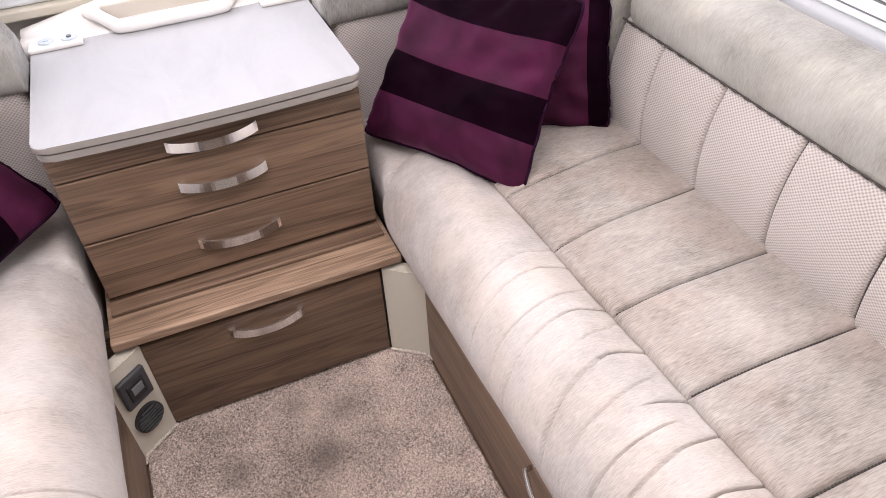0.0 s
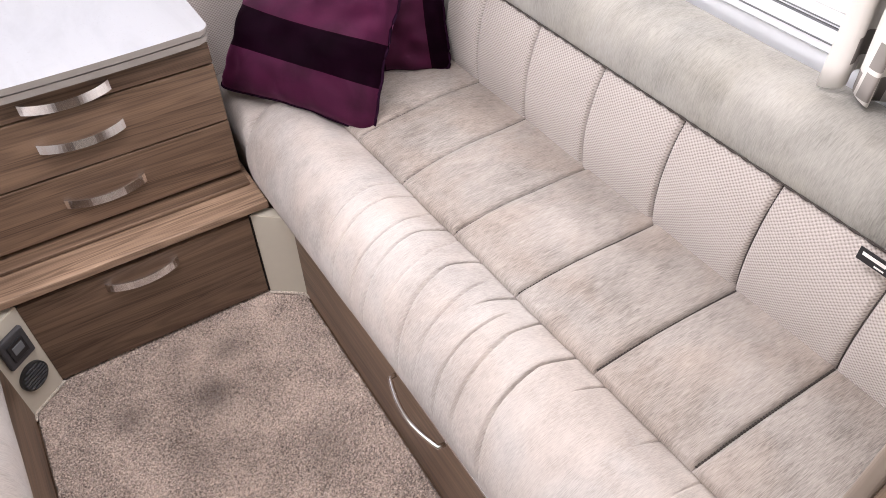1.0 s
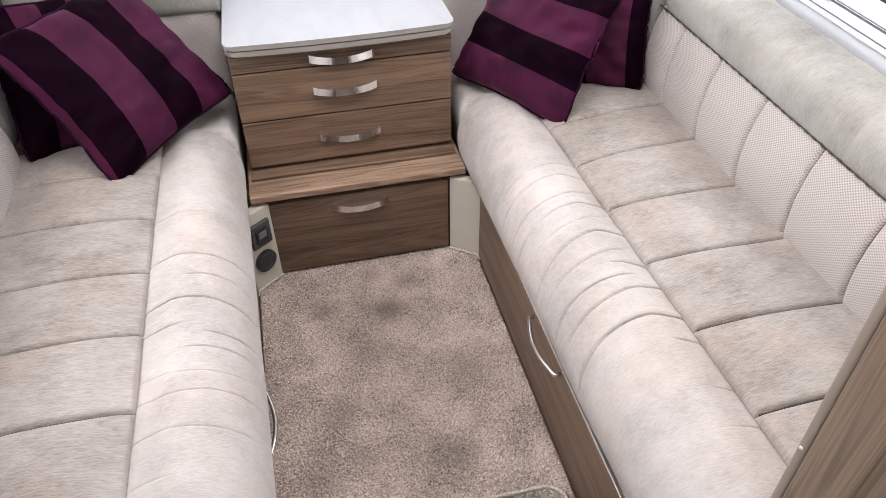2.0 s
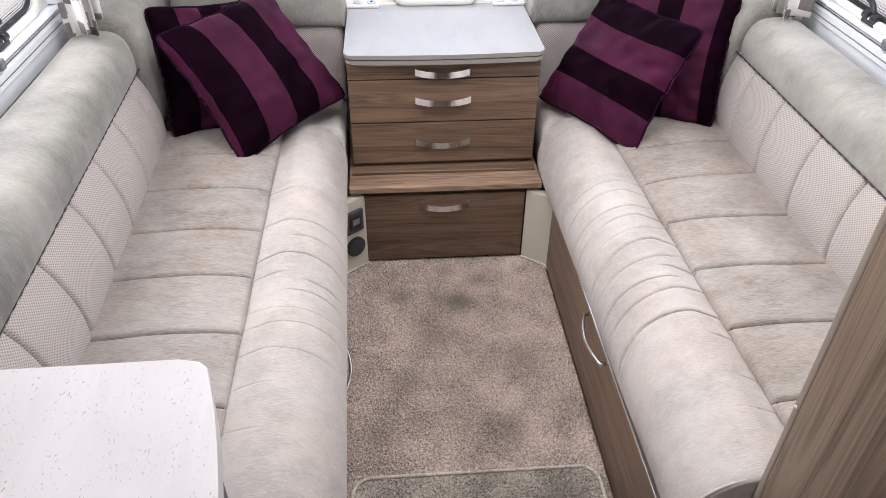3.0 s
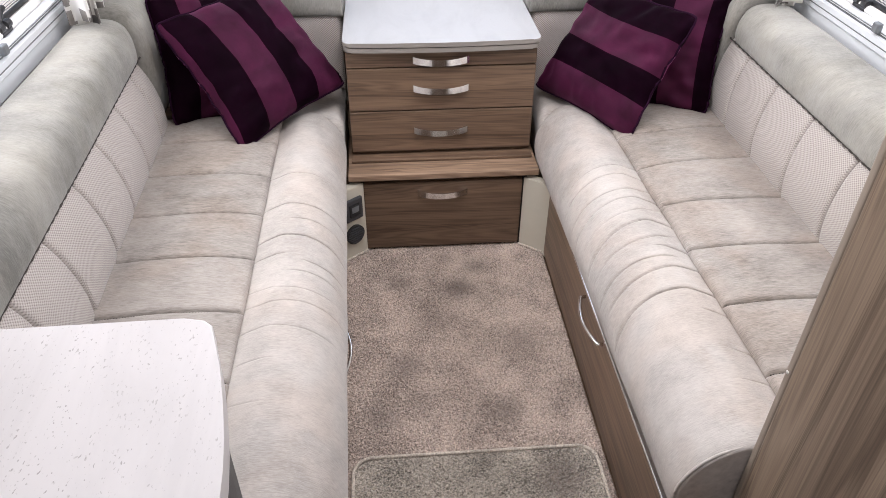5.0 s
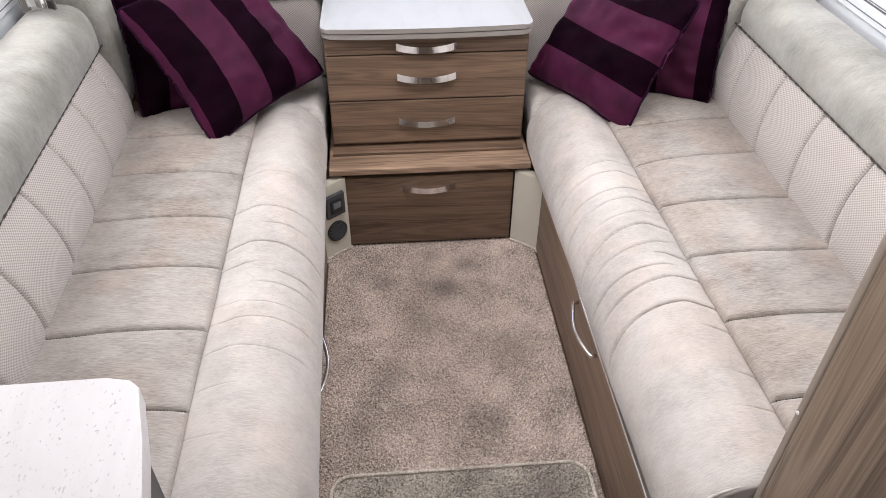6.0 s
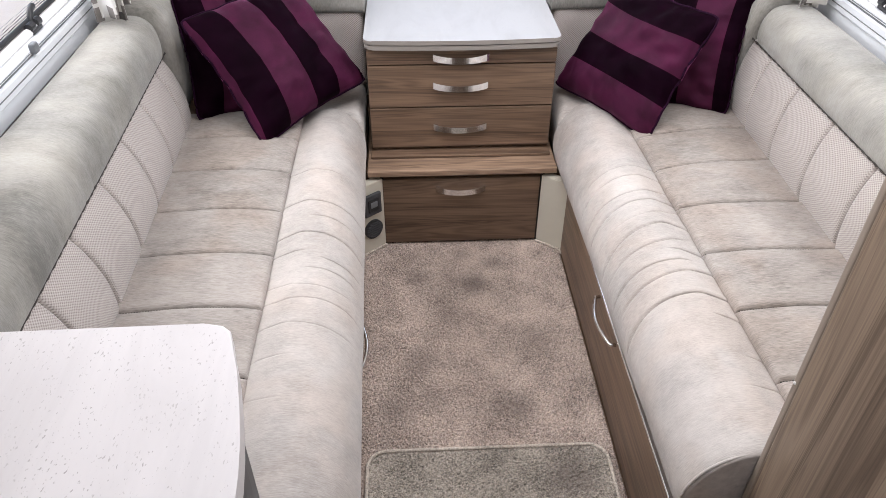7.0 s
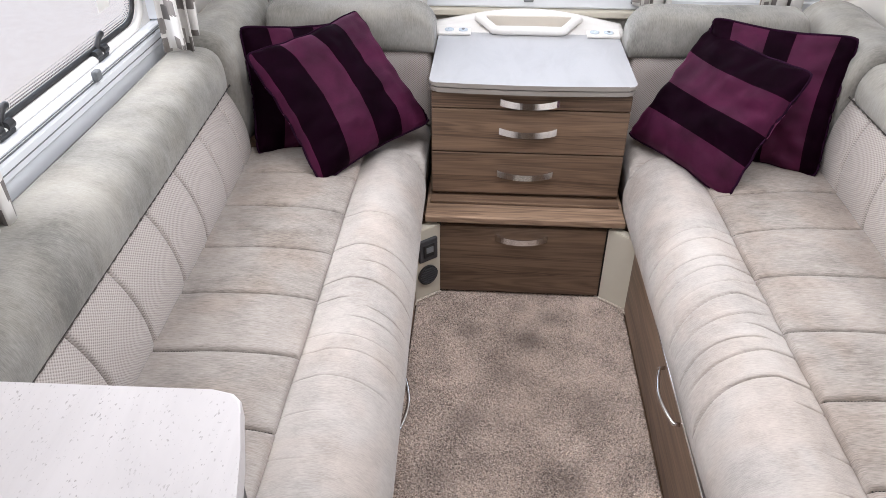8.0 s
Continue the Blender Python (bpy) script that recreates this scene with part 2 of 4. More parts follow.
def plain(name, color, rough=0.45, metal=0.0, grain=0.06):
    m, nt, b = material(name, rough, metal, color)
    f = noise_tex(nt, coords(nt), 35.0, 4, 0.6)
    c = mix(nt, math_node(nt, "MULTIPLY", f, grain * 4), color, tuple(x * 0.72 for x in color))
    nt.links.new(c, b.inputs["Base Color"])
    nt.links.new(math_node(nt, "ADD", math_node(nt, "MULTIPLY", f, 0.12), rough - 0.05), b.inputs["Roughness"])
    return m


def carpet_mat(name, spots, pale=(0.72, 0.592, 0.508), dark=(0.110, 0.083, 0.070)):
    """Cut pile in mixed yarns, with trodden stains and other dark spots."""
    m, nt, b = material(name, 0.95)
    v = coords(nt)
    a = noise_tex(nt, v, 235.0, 4, 0.85)
    big = noise_tex(nt, v, 7.0, 4, 0.6, 0.3)
    clump = noise_tex(nt, v, 105.0, 3, 0.7)
    f = math_node(nt, "ADD", math_node(nt, "MULTIPLY", a, 0.82), math_node(nt, "MULTIPLY", clump, 0.20))
    f = math_node(nt, "ADD", f, math_node(nt, "MULTIPLY", math_node(nt, "SUBTRACT", big, 0.5), 0.25))
    c = ramp(nt, f, [(0.39, dark), (0.50, tuple((p + d) / 2 for p, d in zip(pale, dark))), (0.60, pale)])
    t = nt.nodes.new("ShaderNodeTexCoord")
    total = None
    for x, y, r, k in spots:
        dn = nt.nodes.new("ShaderNodeVectorMath")
        dn.operation = "DISTANCE"
        nt.links.new(t.outputs["Object"], dn.inputs[0])
        dn.inputs[1].default_value = (x, y, 0)
        mr = nd(nt, "ShaderNodeMapRange")
        mr.interpolation_type = "SMOOTHSTEP"
        nt.links.new(dn.outputs["Value"], mr.inputs["Value"])
        mr.inputs["From Min"].default_value, mr.inputs["From Max"].default_value = 0.0, r
        mr.inputs["To Min"].default_value, mr.inputs["To Max"].default_value = k, 0.0
        total = mr.outputs[0] if total is None else math_node(nt, "MAXIMUM", total, mr.outputs[0])
    if total is not None:
        wob = math_node(nt, "MULTIPLY", total, math_node(nt, "ADD", big, 0.5))
        c = mix(nt, wob, c, (0.15, 0.120, 0.104))
    nt.links.new(c, b.inputs["Base Color"])
    b.inputs["Sheen Weight"].default_value = 0.25
    b.inputs["Specular IOR Level"].default_value = 0.05
    bump(nt, b, a, 0.7, 0.003)
    return m


VELOUR_X = velour("velour_ribbed_across", (80, 900, 80), rib=0.46, patch=(20, 26, 20), weights=(0.50, 0.32))
VELOUR_TOP = velour("velour_top_roll", (80, 640, 80), (0.165, 0.161, 0.147), (0.43, 0.415, 0.382), 0.32, (12, 20, 12), (0.62, 0.28), (1.0, 0.985, 0.95))
# same cloth with ribs turned; darkened to put the front rolls' shade into colour
VELOUR_TOP_Y_SHADED = velour("velour_top_roll_front_shaded", (640, 80, 80), (0.150, 0.146, 0.134), (0.40, 0.385, 0.355), 0.32, (20, 12, 12), (0.62, 0.28), (1.0, 0.985, 0.95))
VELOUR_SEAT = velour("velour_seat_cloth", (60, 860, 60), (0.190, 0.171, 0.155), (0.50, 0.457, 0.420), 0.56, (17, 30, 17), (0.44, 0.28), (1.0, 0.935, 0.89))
WOVEN_SIDE = woven("woven_cloth_side", (1, 2))
WOVEN_FRONT = woven("woven_cloth_front", (0, 2))
WOOD_X, WOOD_Y, WOOD_Z = timber("elm_grain_across", "x"), timber("elm_grain_along", "y"), timber("elm_grain_upright", "z", (0.095, 0.064, 0.044), (0.29, 0.215, 0.155))
# paler elm; its bright grain also carries the ledge's highlights as colour
WOOD_PALE = timber("pale_elm_lit_ledge", "x", (0.14, 0.088, 0.057), (0.46, 0.315, 0.215))
WORKTOP = speckled("pale_laminate", (0.455, 0.458, 0.472), (0.42, 0.42, 0.43), 0.5)
COUNTER = speckled("stone_laminate", (0.72, 0.695, 0.70), (0.40, 0.375, 0.365), 0.4, 380.0, (1, 0.5, 1), 0.355)
EDGE = plain("cream_edging", (0.60, 0.55, 0.48))
WARD_EDGE = plain("brown_taupe_edging", (0.30, 0.245, 0.20))
TAUPE = plain("taupe_edging", (0.29, 0.265, 0.24))
CREAM = plain("cream_panel", (0.58, 0.54, 0.45), 0.4)
WALL = plain("wallboard", (0.70, 0.67, 0.62), 0.6)
WHITE = plain("white_moulding", (0.80, 0.78, 0.75), 0.3)
ICE = plain("ice_blue_switch_plate", (0.62, 0.70, 0.78), 0.2)
CHROME = plain("chrome", (0.88, 0.88, 0.89), 0.13, 1.0, 0.02)
ALU = plain("white_aluminium", (0.80, 0.825, 0.86), 0.32, 0.12)
BLACK = plain("black_plastic", (0.018, 0.018, 0.020), 0.4)
GREY = plain("grey_plastic", (0.16, 0.17, 0.18), 0.4)
DARK = plain("charcoal_panel", (0.05, 0.05, 0.055), 0.5)
SHADOWGAP = plain("gap_shade", (0.03, 0.024, 0.02), 0.8)
PLUM = velvet("plum_satin", (0.026, 0.0032, 0.014), (0.076, 0.0085, 0.039), 0.28)
AUBERGINE = velvet("aubergine_velvet", (0.0032, 0.0004, 0.0023), (0.0095, 0.0012, 0.0066), 0.0, 0.03)
PIPING = velvet("aubergine_piping", (0.014, 0.003, 0.012), (0.02, 0.005, 0.018), 0.0, 0.05)
SEAM = plain("seam_and_gap_dark", (0.055, 0.047, 0.042), 0.9)
STAINS = [(0.025, -0.215, 0.075, 0.75), (-0.155, -0.18, 0.07, 0.55), (0.098, -0.109, 0.06, 0.5), (-0.15, -0.53, 0.09, 0.5), (0.104, -0.70, 0.08, 0.55),
          (-0.118, -0.66, 0.06, 0.35), (-0.216, -0.70, 0.09, 0.45), (0.19, -0.46, 0.09, 0.4), (-0.05, -0.36, 0.07, 0.3), (0.0, -0.06, 0.05, 0.3)]
CARPET = carpet_mat("beige_carpet", STAINS)
# the mat's one spot paints a stain and a shadow patch together
MAT_PILE = carpet_mat("grey_beige_mat", [(0.2, -0.93, 0.10, 0.7)], (0.56, 0.495, 0.42), (0.060, 0.054, 0.043))
BINDING = carpet_mat("carpet_binding", [], (0.74, 0.66, 0.57), (0.30, 0.26, 0.215))
glass_m, glass_nt, glass_b = material("acrylic_pane", 0.02, 0.0, (0.93, 0.96, 0.97))
glass_b.inputs["Transmission Weight"].default_value, glass_b.inputs["IOR"].default_value = 1.0, 1.05
GLASS = glass_m


# ---- the setting ----
floor = box("floor", (-1.05, -3.0, -0.06), (1.05, 0.70, -0.012), WOOD_Y, None, 0.0)
tagged(floor, "wood-effect vinyl floor under the carpets of a caravan", "floor", kind="structure")


def pile(name, x0, x1, y0, y1, z, mat, label, category, step=0.0032, tall=0.006, corner=0.0, cut=0.0):
    """A piece of cut-pile carpet: an uneven tufted sheet with bound edges."""
    rng = np.random.default_rng(5)
    nx, ny = int((x1 - x0) / step), int((y1 - y0) / step)
    xs, ys = np.linspace(x0, x1, nx), np.linspace(y0, y1, ny)
    verts = []
    for i, x in enumerate(xs):
        for j, y in enumerate(ys):
            yy = y
            if cut:                    # chamfered far corners, which follow the corner panels
                yy = min(y, y1 - max(0.0, abs(x) - (abs(x1) - 0.075)) * cut)
            if corner:                 # rounded far corners
                dx = max(0.0, max(x - (x1 - corner), (x0 + corner) - x))
                yy = min(y, y1 - corner + math.sqrt(max(0.0, corner * corner - dx * dx)))
            h = rng.uniform(-tall, 0) if 0 < i < nx - 1 and 0 < j < ny - 1 else -0.012
            verts.append((x + rng.uniform(-0.4, 0.4) * step, yy + rng.uniform(-0.4, 0.4) * step, z + h))
    ob = mesh_part(name, verts, grid_faces(nx, ny), mat, None, smooth=False)
    return tagged(ob, label, category)


carpet = pile("carpet", -0.325, 0.325, -1.9, 0.014, 0.003, CARPET, "beige flecked cut-pile carpet with dark trodden stains", "carpet", cut=0.78)
rug = pile("carpet_mat", -0.283, 0.30, -1.75, -0.842, 0.016, MAT_PILE, "loose grey-beige carpet mat with a bound edge on the carpet", "mat", 0.004, 0.005, 0.045)
rim = []
for a in range(0, 91, 15):
    rim.append((0.255 + 0.045 * math.sin(radians(90 - a)), -0.887 + 0.045 * math.cos(radians(90 - a)), 0.0155))
rim = [(0.30, -1.75, 0.0155)] + rim
rim2 = [(-0.238 - 0.045 * math.sin(radians(a)), -0.887 + 0.045 * math.cos(radians(a)), 0.0155) for a in range(0, 91, 15)] + [(-0.283, -1.75, 0.0155)]
part("binding", add_tube(bmesh.new(), rim + rim2, 0.0043, 8), BINDING, rug, "pale whipped edge binding", True)
edge_pts = [(0.327, -0.075, 0.002), (0.322, -0.056, 0.004), (0.285, -0.028, 0.005), (0.25, -0.001, 0.004)]
part("binding", add_tube(bmesh.new(), edge_pts, 0.0034, 8), BINDING, carpet, "whipped edge binding", True)
part("binding", add_tube(bmesh.new(), [(-x, y, z) for x, y, z in edge_pts], 0.0038, 8), BINDING, carpet, "whipped edge binding", True)

W = 1.03          # half the inner width
SILL, HEAD = 0.845, 1.45
WIN_A, WIN_B = -0.80, 0.03      # side windows, rear and front end


def side_wall(name, s):
    bm = bmesh.new()
    a, b = sorted((s * W, s * (W + 0.035)))
    add_box(bm, (a, -3.0, -0.05), (b, WIN_A - 0.02, 2.0))
    add_box(bm, (a, WIN_B + 0.02, -0.05), (b, 0.70, 2.0))
    add_box(bm, (a, WIN_A - 0.02, -0.05), (b, WIN_B + 0.02, SILL - 0.03))
    add_box(bm, (a, WIN_A - 0.02, HEAD), (b, WIN_B + 0.02, 2.0))
    return tagged(part(name, bm, WALL), "cream wallboard side wall with a window opening", "wall", kind="structure")


side_wall("wall_east", 1)
side_wall("wall_west", -1)
bm = bmesh.new()
add_box(bm, (-W - 0.035, 0.66, -0.05), (W + 0.035, 0.695, 0.72))
add_box(bm, (-W - 0.035, 0.66, 1.50), (W + 0.035, 0.695, 2.0))
add_box(bm, (-W - 0.035, 0.66, 0.72), (-0.93, 0.695, 1.50))
add_box(bm, (0.93, 0.66, 0.72), (W + 0.035, 0.695, 1.50))
tagged(part("wall_north", bm, WALL), "cream front wall with a wide window", "wall", kind="structure")
# unseen rear wall; dark wood keeps bounced light off faces turned this way
tagged(box("wall_south", (-W - 0.035, -3.04, -0.05), (W + 0.035, -3.0, 2.0), WOOD_Z, None, 0), "unseen wood-faced wall closing the caravan, dark to cut bounced light", "wall", kind="structure")
# unseen ceiling; its openings are added for the two overhead lamps
bm = bmesh.new()
for x0, x1, y0, y1 in ((-1.1, 1.1, -3.05, -2.45), (-1.1, 1.1, -1.75, -1.15), (-1.1, 1.1, -0.05, 0.7), (-1.1, -0.38, -2.45, -1.75), (0.38, 1.1, -2.45, -1.75), (-1.1, -0.38, -1.15, -0.05), (0.38, 1.1, -1.15, -0.05)):
    add_box(bm, (x0, y0, 1.93), (x1, y1, 2.0))
tagged(part("ceiling", bm, WHITE), "plain white unseen ceiling with added roof openings", "ceiling", kind="structure")
gm, gnt, gb = material("pale_concrete", 0.95)
gnt.links.new(ramp(gnt, noise_tex(gnt, coords(gnt), 14.0, 8, 0.7), [(0.3, (0.84, 0.69, 0.56)), (0.7, (0.93, 0.79, 0.66))]), gb.inputs["Base Color"])
bm = bmesh.new()
bmesh.ops.create_grid(bm, x_segments=2, y_segments=2, size=900)
bmesh.ops.translate(bm, verts=bm.verts, vec=(0, 0, -0.55))
tagged(part("ground", bm, gm), "pale sandy concrete ground outside the caravan", "ground", kind="structure")


# ---- windows ----
def rounded_rect(y0, y1, z0, z1, r, n=6):
    pts = []
    for cy, cz, a0 in ((y1 - r, z0 + r, -90), (y1 - r, z1 - r, 0), (y0 + r, z1 - r, 90), (y0 + r, z0 + r, 180)):
        for k in range(n + 1):
            a = radians(a0 + 90 * k / n)
            pts.append((cy + r * math.cos(a), cz + r * math.sin(a)))
    return pts


def latch(name, s, y, parent):
    """A black stay: a base on the rail, a knob and a curved lever."""
    x = s * (W + 0.004)
    base = part("latch", add_box(bmesh.new(), (x - 0.012, y - 0.028, 0.846), (x + 0.012, y + 0.028, 0.858), 0.004), BLACK, parent, "black plastic window latch")
    bm = add_cyl(bmesh.new(), (x - s * 0.004, y - 0.018, 0.864), (0, 1, 0), 0.010, 0.022, 16)
    add_cyl(bm, (x - s * 0.004, y + 0.018, 0.864), (0, 1, 0), 0.010, 0.022, 16)
    part("knob", bm, BLACK, base, smooth=False)
    arc = [(x + s * 0.004, y + 0.006, 0.862), (x + s * 0.004, y + 0.012, 0.876), (x + s * 0.005, y + 0.027, 0.889), (x + s * 0.006, y + 0.047, 0.893)]
    part("lever", add_tube(bmesh.new(), spline(arc, 5), [0.007] * 14 + [0.0075, 0.006], 10), BLACK, base, smooth=True)


def side_window(name, s, latches):
    win = thing(name, (s * W, (WIN_A + WIN_B) / 2, SILL), "caravan side window with white aluminium frame and black latches", "window", kind="structure")
    def sx(v):
        return s * v
    y0, y1 = WIN_A - 0.06, WIN_B + 0.06
    prof = [(1.028, 0.752), (1.006, 0.752), (1.003, 0.756), (1.003, 0.794), (0.998, 0.796), (0.994, 0.800), (0.994, 0.828), (0.999, 0.832), (1.004, 0.832), (1.004, 0.836), (0.998, 0.838), (0.998, 0.846), (1.006, 0.850), (1.028, 0.846)]
    part("bottom_rail", add_prism(bmesh.new(), [(sx(a), z) for a, z in prof], "y", y0, y1), ALU, win, "white aluminium blind rail")
    # thin dark strips draw the shade inside the rail's channels
    for x0, x1, za, zb in ((0.9925, 0.9945, 0.8125, 0.8145), (1.0005, 1.0035, 0.8322, 0.8352), (0.9965, 0.9985, 0.8412, 0.8428)):
        box("shade_strip", (min(sx(x0), sx(x1)), y0, za), (max(sx(x0), sx(x1)), y1, zb), GREY, win, 0, "thin dark strip for the shade of a channel")
    for yy in (y0, y1 - 0.05):
        box("side_rail", (min(sx(0.998), sx(1.028)), yy, 0.852), (max(sx(0.998), sx(1.028)), yy + 0.05, HEAD + 0.03), ALU, win, 0.003)
    box("top_rail", (min(sx(0.985), sx(1.028)), y0, HEAD + 0.032), (max(sx(0.985), sx(1.028)), y1, HEAD + 0.09), ALU, win, 0.003)
    ring = rounded_rect(WIN_A + 0.004, WIN_B - 0.004, SILL + 0.008, HEAD - 0.01, 0.075)
    part("inner_frame", add_tube(bmesh.new(), [(sx(1.034), y, z) for y, z in ring], 0.011, 8, True), WHITE, win, "white rounded inner frame", True)
    ring = rounded_rect(WIN_A + 0.018, WIN_B - 0.018, SILL + 0.022, HEAD - 0.024, 0.068)
    part("seal", add_tube(bmesh.new(), [(sx(1.046), y, z) for y, z in ring], 0.007, 8, True), BLACK, win, "black rubber seal", True)
    pane = add_prism(bmesh.new(), ring, "x", sx(1.050), sx(1.053))
    pane = part("pane", pane, GLASS, win, "clear acrylic pane")
    pane.visible_shadow = False
    bm = bmesh.new()
    for k in range(4):
        rr = rounded_rect(WIN_A + 0.027 + k * 0.006, WIN_B - 0.027 - k * 0.006, SILL + 0.031 + k * 0.006, HEAD - 0.033 - k * 0.006, 0.062 - k * 0.005, 5)
        loop = [Vector((p[0], p[1])) for p in rr]
        for a, b in zip(loop, loop[1:] + loop[:1]):
            n = max(1, int((b - a).length / 0.0058))
            for i in range(n):
                q = a + (b - a) * (i + 0.5 * (k % 2)) / n
                r = 0.0024 - k * 0.0004
                bm.faces.new([bm.verts.new((sx(1.0495), q.x + r * math.cos(t * math.pi / 3), q.y + r * math.sin(t * math.pi / 3))) for t in range(6)])
    tagged(part("dotted_border", bm, BLACK, win, "band of printed black dots"), kind="stuff")
    for y in latches:
        latch("latch", s, y, win)
    for y in (-0.34,):
        c = part("blind_catch", add_box(bmesh.new(), (min(sx(0.985), sx(1.0)), y - 0.012, 0.838), (max(sx(0.985), sx(1.0)), y + 0.012, 0.862), 0.004), GREY, win, "grey plastic blind catch")
    box("sticker", (min(sx(1.0485), sx(1.0492)), -0.16, 0.93), (max(sx(1.0485), sx(1.0492)), -0.10, 0.985), WHITE, win, 0, "small white printed sticker")
    return win


side_window("window_1", 1, (-0.20, -0.64))
side_window("window_2", -1, (-0.235, -0.64))

front = thing("window_3", (0, 0.66, 0.72), "wide front window with white frame above the chest", "window", kind="structure")
box("sill", (-0.95, 0.605, 0.70), (0.95, 0.66, 0.722), CREAM, front, 0.004, "cream window ledge")
part("bottom_rail", add_prism(bmesh.new(), [(0.664, 0.724), (0.628, 0.724), (0.624, 0.73), (0.624, 0.756), (0.632, 0.760), (0.632, 0.768), (0.640, 0.772), (0.664, 0.772)], "x", -0.94, 0.94), ALU, front, "white aluminium blind rail")
box("blind", (-0.93, 0.636, 0.772), (0.93, 0.640, 0.80), WHITE, front, 0.001, "edge of a folded white blind")
for x in (-0.35, 0.0, 0.35):
    box("blind_catch", (x - 0.016, 0.612, 0.746), (x + 0.016, 0.626, 0.768), GREY, front, 0.003)
p = box("pane", (-0.93, 0.678, 0.74), (0.93, 0.682, 1.50), GLASS, front, 0)
p.visible_shadow = False


# ---- seats ----
def bolster(name, x_seam, x_seam1, x_front, y0, y1, creases, parent, seed, flare=0.0):
    """The fat front roll of the seat cushion, gathered into creases."""
    s = 1 if x_seam > 0 else -1
    wide = abs(x_seam) - abs(x_front)
    prof = spline([(0.0, 0.425), (0.004, 0.443), (0.03 * wide / 0.18, 0.459), (0.36 * wide, 0.472), (0.62 * wide, 0.464), (0.85 * wide, 0.428), (0.98 * wide, 0.375), (1.0 * wide, 0.33), (0.95 * wide, 0.285), (0.84 * wide, 0.262), (0.5 * wide, 0.258)], 6)
    prof = np.vstack([prof, [(0.0, 0.258)]])
    m = len(prof)
    tang = np.gradient(prof, axis=0)
    nor = np.stack([-tang[:, 1], tang[:, 0]], 1)
    nor /= np.maximum(1e-6, np.linalg.norm(nor, axis=1))[:, None]
    if nor[20, 1] < 0:
        nor = -nor
    n = 1500
    ys = np.concatenate([y0 + 0.03 * (1 - np.cos(np.linspace(0, math.pi / 2, 8)))[:-1], np.linspace(y0 + 0.03, y1 - 0.05, n - 15), y1 - 0.05 * (1 - np.sin(np.linspace(0, math.pi / 2, 9)))[1:]])
    n = len(ys)
    cen = np.array([wide * 0.5, 0.36])
    verts = []
    arc = np.linspace(0, 1, m)
    for y in ys:
        d0, d1 = (y - y0) / 0.03, (y1 - y) / 0.05
        k = 1.0
        if d0 < 1:
            k = 0.90 + 0.10 * math.sqrt(max(0, 1 - (1 - d0) ** 2))
        if d1 < 1:
            k = 0.74 + 0.26 * math.sqrt(max(0, 1 - (1 - d1) ** 2))
        h = np.zeros(m)
        for ya, yb, yc, a0, a1, deep in creases:
            deep *= 1.05 if s > 0 else 0.75
            run = np.interp(arc, [0.0, 0.1, 0.2, 0.3, 0.45, 0.62, 1.0], [ya, ya, 0.35 * ya + 0.65 * yb, yb, 0.62 * yb + 0.38 * yc, yc, yc - 0.02])
            dy = y - run - 0.003 * np.sin(arc * 11 + yb * 60)
            win = np.clip((arc - a0) / 0.07, 0, 1) * np.clip((a1 - arc) / 0.10, 0, 1)
            h += win * deep * (-1.7 * np.exp(-(dy / 0.0014) ** 2) - 0.25 * np.exp(-(dy / 0.005) ** 2) + 0.22 * np.exp(-((dy - 0.008) / 0.008) ** 2) + 0.10 * np.exp(-((dy + 0.012) / 0.010) ** 2))
        for j in range(m):
            q = cen + (prof[j] - cen) * k
            lump = 0.0022 * noise.noise(Vector((arc[j] * 3 + seed, y * 6, seed)))
            q = q + nor[j] * (h[j] + lump) * (1 if j < m - 2 else 0)
            t = (y - y1) / (y0 - y1)
            xa = abs(x_seam) + (abs(x_seam1) - abs(x_seam)) * t
            xb = abs(x_front) + flare * t
            verts.append((s * (xa - q[0] * (xa - xb) / wide), y, q[1]))
    faces = grid_faces(n, m, True) + [tuple(range(m)), tuple((n - 1) * m + j for j in range(m))[::-1]]
    return mesh_part(name, verts, faces, VELOUR_X, parent)


def roll_along_y(name, s, prof, y0, y1, mat, parent, soft0, soft1, seed=0, dips=(), shear=None):
    prof = spline(prof, 6)
    m = len(prof)
    cen = prof.mean(0)
    ys = np.concatenate([y0 + soft0 * (1 - np.cos(np.linspace(0, math.pi / 2, 8)))[:-1], np.linspace(y0 + soft0, y1 - soft1, 120), y1 - soft1 * (1 - np.sin(np.linspace(0, math.pi / 2, 9)))[1:]])
    verts = []
    for y in ys:
        k = 1.0
        if y < y0 + soft0:
            k = 0.6 + 0.4 * math.sqrt(max(0, 1 - (1 - (y - y0) / soft0) ** 2))
        if y > y1 - soft1:
            k = 0.6 + 0.4 * math.sqrt(max(0, 1 - (1 - (y1 - y) / soft1) ** 2))
        for j in range(m):
            q = cen + (prof[j] - cen) * k
            l = 0.004 * noise.noise(Vector((q[0] * 9, y * 5 + seed, q[1] * 9)))
            for yc, deep in dips:
                l -= deep * math.exp(-((y - yc + 0.03 * (q[1] - 0.75)) / 0.006) ** 2) * max(0, math.sin(math.pi * min(1, j / (m * 0.55))))
            qx = q[0] - 0.6 * l if q[0] < 0.9 else q[0]
            verts.append((s * (qx + (shear(q[0], y) if shear else 0.0)), y, q[1] + 0.7 * l))
    faces = grid_faces(len(ys), m, True) + [tuple(range(m)), tuple((len(ys) - 1) * m + j for j in range(m))[::-1]]
    return mesh_part(name, verts, faces, mat, parent)


